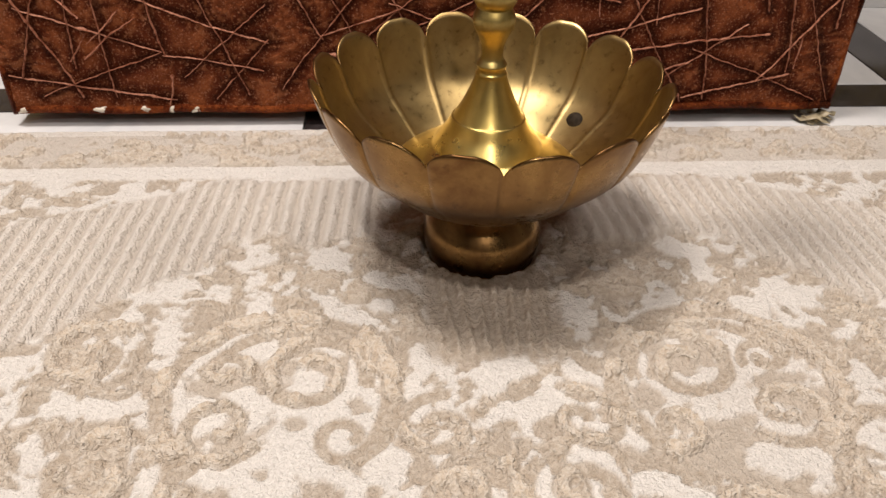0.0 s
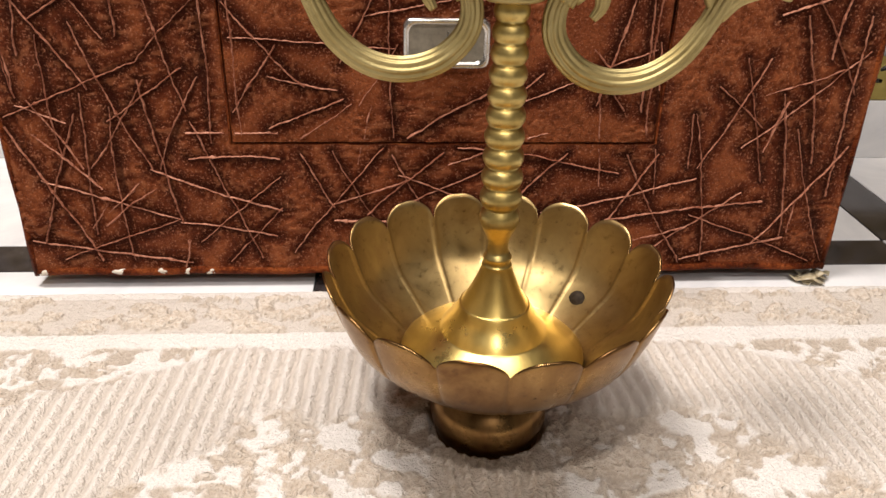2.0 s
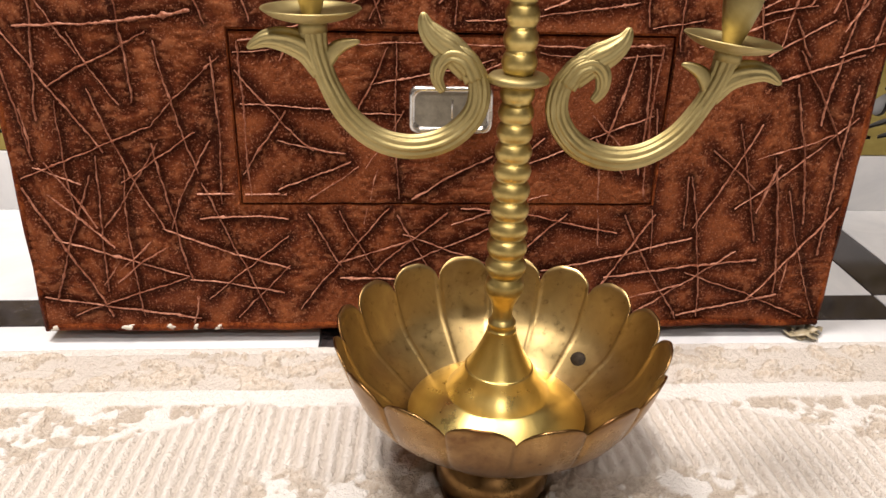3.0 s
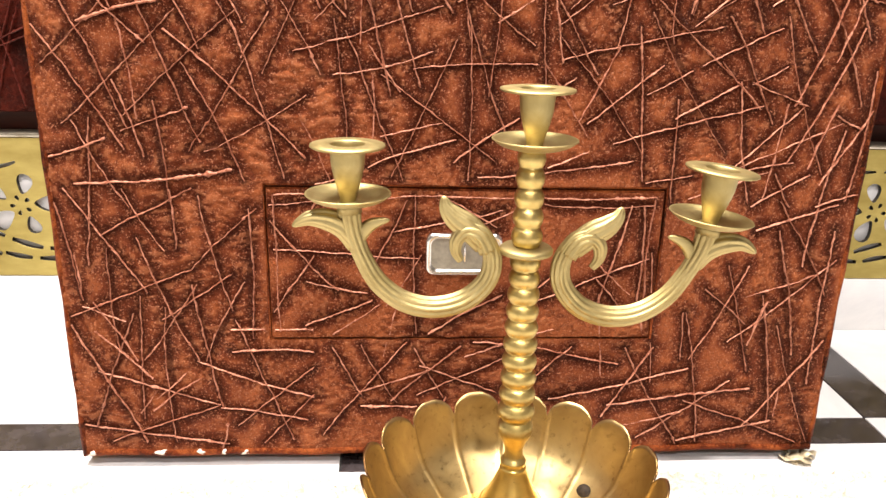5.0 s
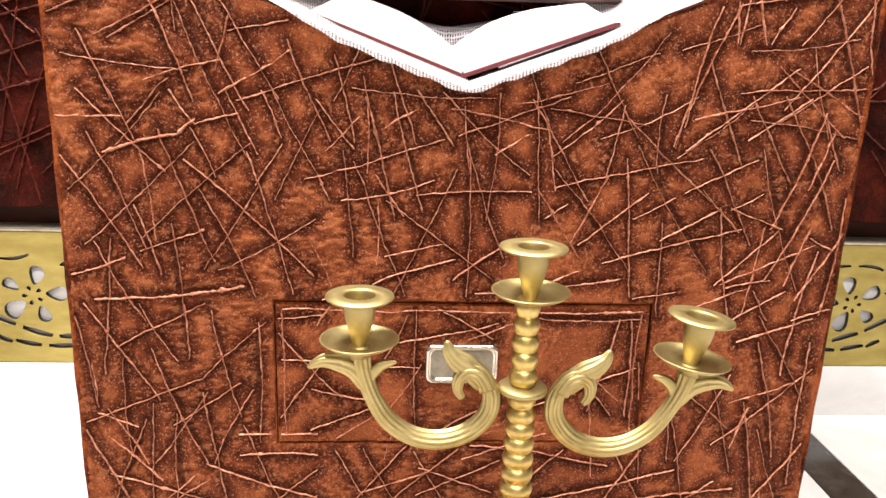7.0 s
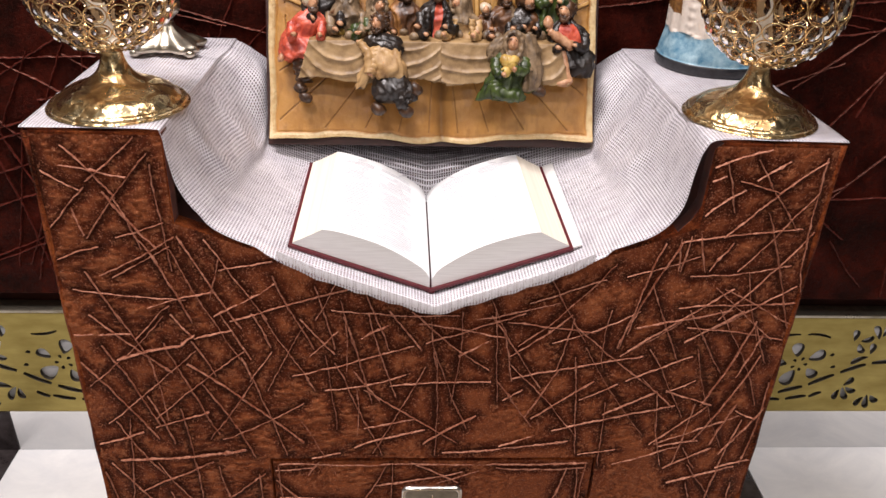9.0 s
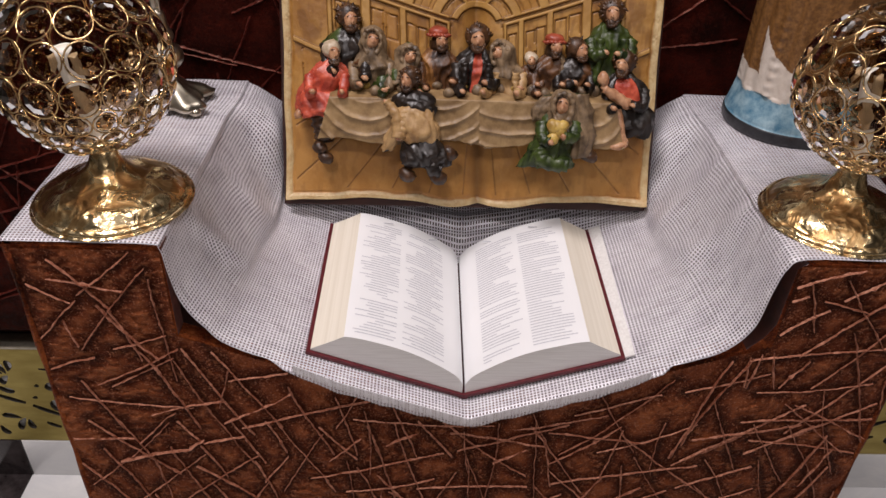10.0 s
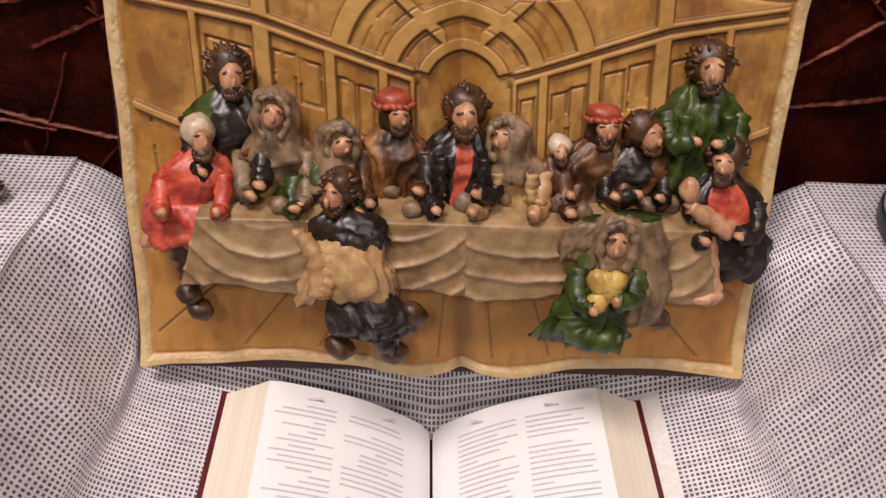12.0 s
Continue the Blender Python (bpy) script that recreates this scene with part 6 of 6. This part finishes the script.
UPPER_EAST = [
    (136, 346, 276, 384), (110, 364, 177, 419), (163, 392, 205, 414), (124, 471, 216, 513), (145, 504, 132, 432), (143, 499, 242, 411),
    (152, 453, 168, 310), (162, 466, 245, 339), (184, 515, 183, 438), (208, 510, 197, 464), (201, 454, 273, 509), (193, 370, 251, 403),
    (262, 403, 294, 420), (213, 419, 283, 455), (233, 464, 287, 367), (237, 515, 268, 449), (269, 516, 320, 431), (270, 493, 380, 477),
    (270, 473, 329, 515), (287, 465, 344, 319), (302, 517, 371, 385), (345, 502, 305, 384), (361, 456, 307, 330), (345, 502, 369, 445),
]
UPPER_EAST_MORE = [
    (262, 406, 319, 384), (255, 324, 316, 384), (251, 406, 275, 289), (194, 389, 198, 289), (267, 321, 313, 330), (349, 376, 375, 362),
    (360, 362, 346, 289), (379, 418, 372, 292), (297, 319, 316, 286), (171, 308, 216, 316), (343, 286, 388, 301), (278, 286, 332, 319),
]
LOWER_WEST = [
    (-382, 169, -264, 218), (-264, 218, -199, 280), (-384, 286, -369, 186), (-375, 298, -307, 194), (-346, 252, -258, 300), (-322, 298,
    -287, 237), (-351, 298, -360, 222), (-341, 240, -339, 129), (-313, 251, -262, 121), (-279, 298, -276, 239), (-253, 292, -227, 175),
    (-296, 166, -225, 212), (-265, 203, -243, 68), (-292, 179, -293, 28), (-315, 191, -323, 56), (-323, 173, -370, 47), (-383, 161, -322,
    28), (-363, 110, -245, 71), (-357, 29, -245, 71), (-393, 51, -239, 25), (-265, 121, -150, 80), (-225, 166, -173, 29), (-214, 206, -256,
    121), (-207, 280, -209, 146),
]
LOWER_WEST_MORE = [
    (-230, 131, -149, 130), (-203, 26, -150, 83), (-229, 47, -149, 113), (-245, 68, -157, 53), (-317, 122, -259, 203),
]
LOWER_MID = [
    (-142, 35, -55, 141), (-131, 136, -102, 82), (-102, 139, -66, 72), (-72, 75, -1, 137), (-49, 135, -18, 78), (-45, 81, 44, 124), (11,
    141, 163, 115), (-103, 69, -45, 68), (-43, 115, 37, 83), (73, 96, 113, 136), (92, 76, 238, 111),
]
LOWER_EAST = [
    (150, 54, 199, 135), (168, 135, 235, 20), (190, 28, 284, 97), (155, 68, 307, 86), (236, 73, 368, 21), (228, 174, 257, 23), (237, 121,
    286, 225), (244, 200, 291, 160), (265, 225, 301, 107), (275, 141, 376, 231), (305, 193, 331, 50), (311, 262, 346, 126), (325, 160, 381,
    21), (307, 292, 370, 192), (287, 262, 366, 289), (341, 224, 346, 286), (304, 40, 378, 143), (235, 24, 335, 50), (368, 262, 367, 92),
    (186, 238, 199, 95), (225, 174, 228, 121),
]
DRAWER_TWIGS = [
    (-191, 283, -144, 286), (-189, 269, -124, 196), (-191, 168, -146, 233), (-157, 159, -90, 186), (-185, 239, -44, 229), (-155, 206, -95,
    193), (-50, 297, -46, 148), (-92, 217, -55, 289), (-72, 257, 35, 280), (-37, 148, 39, 192), (51, 176, 184, 231), (161, 286, 134, 181),
    (132, 210, 159, 175), (68, 195, 85, 210), (173, 286, 177, 175), (75, 286, 184, 286), (-22, 292, 30, 262),
]
LEDGE_WEST = [
    (-383, 607, -343, 650), (-358, 693, -316, 639), (-381, 667, -349, 647), (-342, 656, -288, 703), (-350, 595, -280, 686), (-279, 675,
    -273, 558), (-319, 639, -300, 583), (-388, 569, -341, 586), (-323, 596, -274, 612), (-333, 550, -272, 587), (-375, 536, -263, 524),
    (-360, 557, -334, 495), (-322, 473, -281, 517), (-273, 584, -212, 444), (-384, 690, -390, 543),
]
LEDGE_EAST = [
    (261, 685, 250, 563), (274, 688, 292, 633), (259, 626, 298, 658), (287, 604, 373, 690), (304, 691, 362, 612), (290, 667, 334, 653),
    (244, 597, 367, 615), (307, 668, 336, 689), (310, 564, 373, 656), (327, 634, 380, 493), (261, 557, 366, 572), (209, 461, 312, 543),
    (302, 503, 380, 612), (270, 473, 379, 547), (256, 518, 384, 526), (280, 564, 300, 598), (205, 484, 229, 597), (372, 693, 387, 493),
    (323, 564, 352, 477), (194, 556, 268, 581), (223, 549, 264, 454),
]
UNDER_V = [
    (-221, 498, -92, 539), (-115, 512, 21, 506), (-104, 524, -88, 462), (-81, 542, -53, 461), (19, 547, 29, 511), (-131, 542, -111, 462),
    (-54, 512, -18, 461), (48, 544, 74, 486), (95, 523, 173, 553), (87, 466, 182, 571), (115, 553, 159, 472), (196, 465, 247, 600), (-174,
    554, -134, 462), (-264, 599, -211, 488), (-243, 604, -182, 500), (-301, 593, -260, 495), (-97, 571, -132, 500), (73, 498, 170, 485),
    (-227, 560, -172, 571), (-8, 499, 0, 434),
]
TWIGS = UPPER_WEST + UPPER_WEST_MORE + UPPER_MID + UPPER_MID_MORE + UPPER_EAST + UPPER_EAST_MORE + LOWER_WEST + LOWER_WEST_MORE + LOWER_MID + LOWER_EAST + DRAWER_TWIGS + LEDGE_WEST + LEDGE_EAST + UNDER_V


def twig(x0, z0, x1, z1, width, seed):
    """One twig, broken where it crosses the drawer's gap."""
    runs, last = [], "start"
    for k in range(61):
        f = k / 60
        x, z = x0 + (x1 - x0) * f, z0 + (z1 - z0) * f
        where = "drawer" if in_drawer(x, z, -0.004) else None if in_drawer(x, z, 0.003) or not inside_front(x, z) else "front"
        if where != last:
            runs.append([where, f, f])
        runs[-1][2] = f
        last = where
    rng = random.Random(seed)
    for where, f0, f1 in runs:
        if where is None or (f1 - f0) * math.hypot(x1 - x0, z1 - z0) < 0.012:
            continue
        y = (0.0014 if where == "drawer" else -0.0001) - rng.uniform(0, 0.0007)
        lay_stick(DRAWER if where == "drawer" else FRONT, x0 + (x1 - x0) * f0, z0 + (z1 - z0) * f0, x0 + (x1 - x0) * f1, z0 + (z1 - z0) * f1, y, width, seed, (RIDGE, STAIN_AND_SHADE))


def front_sticks():
    rng = random.Random(11)
    for i, (x0, z0, x1, z1) in enumerate(TWIGS):
        twig(x0 / 1000, z0 / 1000, x1 / 1000, z1 / 1000, rng.uniform(0.00050, 0.00082) * (1.8 if i in (0, 2, 3, 4) else 1), 100 + i)
    for i in range(70):                              # short bits between them
        x, z = rng.uniform(-0.38, 0.38), rng.uniform(0.02, 0.70)
        a, l = rng.choice([rng.gauss(1.25, 0.35), rng.gauss(0.3, 0.3), rng.gauss(2.1, 0.4)]), rng.uniform(0.03, 0.11)
        twig(x - math.cos(a) * l / 2, z - math.sin(a) * l / 2, x + math.cos(a) * l / 2, z + math.sin(a) * l / 2, rng.uniform(0.0007, 0.0010), 400 + i)
    # bars along the drawer's rim
    for x0, z0, x1, z1 in ((-0.183, 0.293, 0.185, 0.2935), (-0.181, 0.153, -0.183, 0.293), (0.184, 0.153, 0.183, 0.292)):
        twig(x0, z0, x1, z1, 0.0009, int(1000 * (x0 + z1)) + 500)
    # the sides of the lectern
    for s, x in ((-1, -0.3893), (1, 0.3863)):
        spin = Matrix.Translation((x, 0, 0)) @ Matrix.Rotation(radians(90 * s), 4, "Z")
        for i in range(22):
            a, l = rng.uniform(0, math.pi), rng.uniform(0.08, 0.2)
            u, z = rng.uniform(0.1, 0.23), rng.uniform(0.12, 0.6)
            dx, dz = math.cos(a) * l / 2, math.sin(a) * l / 2
            lay_stick(BODY, s * u - dx, z - dz, s * u + dx, z + dz, 0, 0.0012, 700 + i, (RIDGE, STAIN_AND_SHADE), spin)


def leather_skin():
    """The crinkled cloth over the front: puffed between the twigs, sunk beside them, where stain and painted shade
    darken it.
    """
    segs = [tuple(v / 1000 for v in s) for s in TWIGS]
    for name, parent, x0, x1, z0, z1, y in (("leathercloth", FRONT, -0.3875, 0.3845, 0.0145, 0.7045, -0.0004), ("leathercloth", DRAWER, -0.1895, 0.1915, 0.1465, 0.2995, 0.0011)):
        X, Z = np.meshgrid(np.arange(x0, x1, 0.0013), np.arange(z0, z1, 0.0013))
        gap = np.full(X.shape, 0.05)
        for a, c, d, e in segs:
            l2 = (d - a) ** 2 + (e - c) ** 2
            i0, i1 = np.searchsorted(X[0], (min(a, d) - 0.04, max(a, d) + 0.04))
            j0, j1 = np.searchsorted(Z[:, 0], (min(c, e) - 0.04, max(c, e) + 0.04))
            sx, sz = X[j0:j1, i0:i1], Z[j0:j1, i0:i1]
            t = np.clip(((sx - a) * (d - a) + (sz - c) * (e - c)) / l2, 0, 1)
            gap[j0:j1, i0:i1] = np.minimum(gap[j0:j1, i0:i1], np.hypot(sx - a - t * (d - a), sz - c - t * (e - c)))
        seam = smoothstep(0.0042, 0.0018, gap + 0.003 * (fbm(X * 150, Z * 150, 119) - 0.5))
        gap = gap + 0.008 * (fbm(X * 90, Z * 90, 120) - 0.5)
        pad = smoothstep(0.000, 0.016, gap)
        # fibrous crinkles run across in places, pebbled grain elsewhere
        warp = 2.2 * fbm(X * 40, Z * 40, 131)
        across = fbm(X * 125 + warp, Z * 300 + warp, 133, 2)
        pebble = fbm(X * 290 + warp, Z * 270 - warp, 137, 2)
        where = smoothstep(0.56, 0.66, fbm(X * 14, Z * 14, 139, 3) + 0.12 * smoothstep(-0.17, -0.30, X) * smoothstep(0.25, 0.40, Z))
        crest = np.clip(0.5 + 2.0 * ((across * where + pebble * (1 - where)) - 0.5), 0, 1)
        flat = smoothstep(0.56, 0.46, fbm(X * 26, Z * 26, 141, 3))
        crest = 0.45 + (crest - 0.45) * (1 - 0.6 * flat * (1 - where))
        h = 0.0010 * pad + (0.0009 + 0.0007 * where) * (crest - 0.3) * (0.35 + 0.65 * pad)
        keep = np.ones(X.shape, bool)
        if parent is FRONT:
            keep = ~((X > -0.1925) & (X < 0.1945) & (Z > 0.1435) & (Z < 0.3035))
            keep &= ~((X > -0.2655) & (X < 0.2595) & (Z > 0.515 + 0.374 * np.abs(X + 0.006)))
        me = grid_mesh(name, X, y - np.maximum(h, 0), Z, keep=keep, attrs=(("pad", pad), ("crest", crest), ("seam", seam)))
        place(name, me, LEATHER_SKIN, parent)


front_sticks()
leather_skin()
floor_pieces()
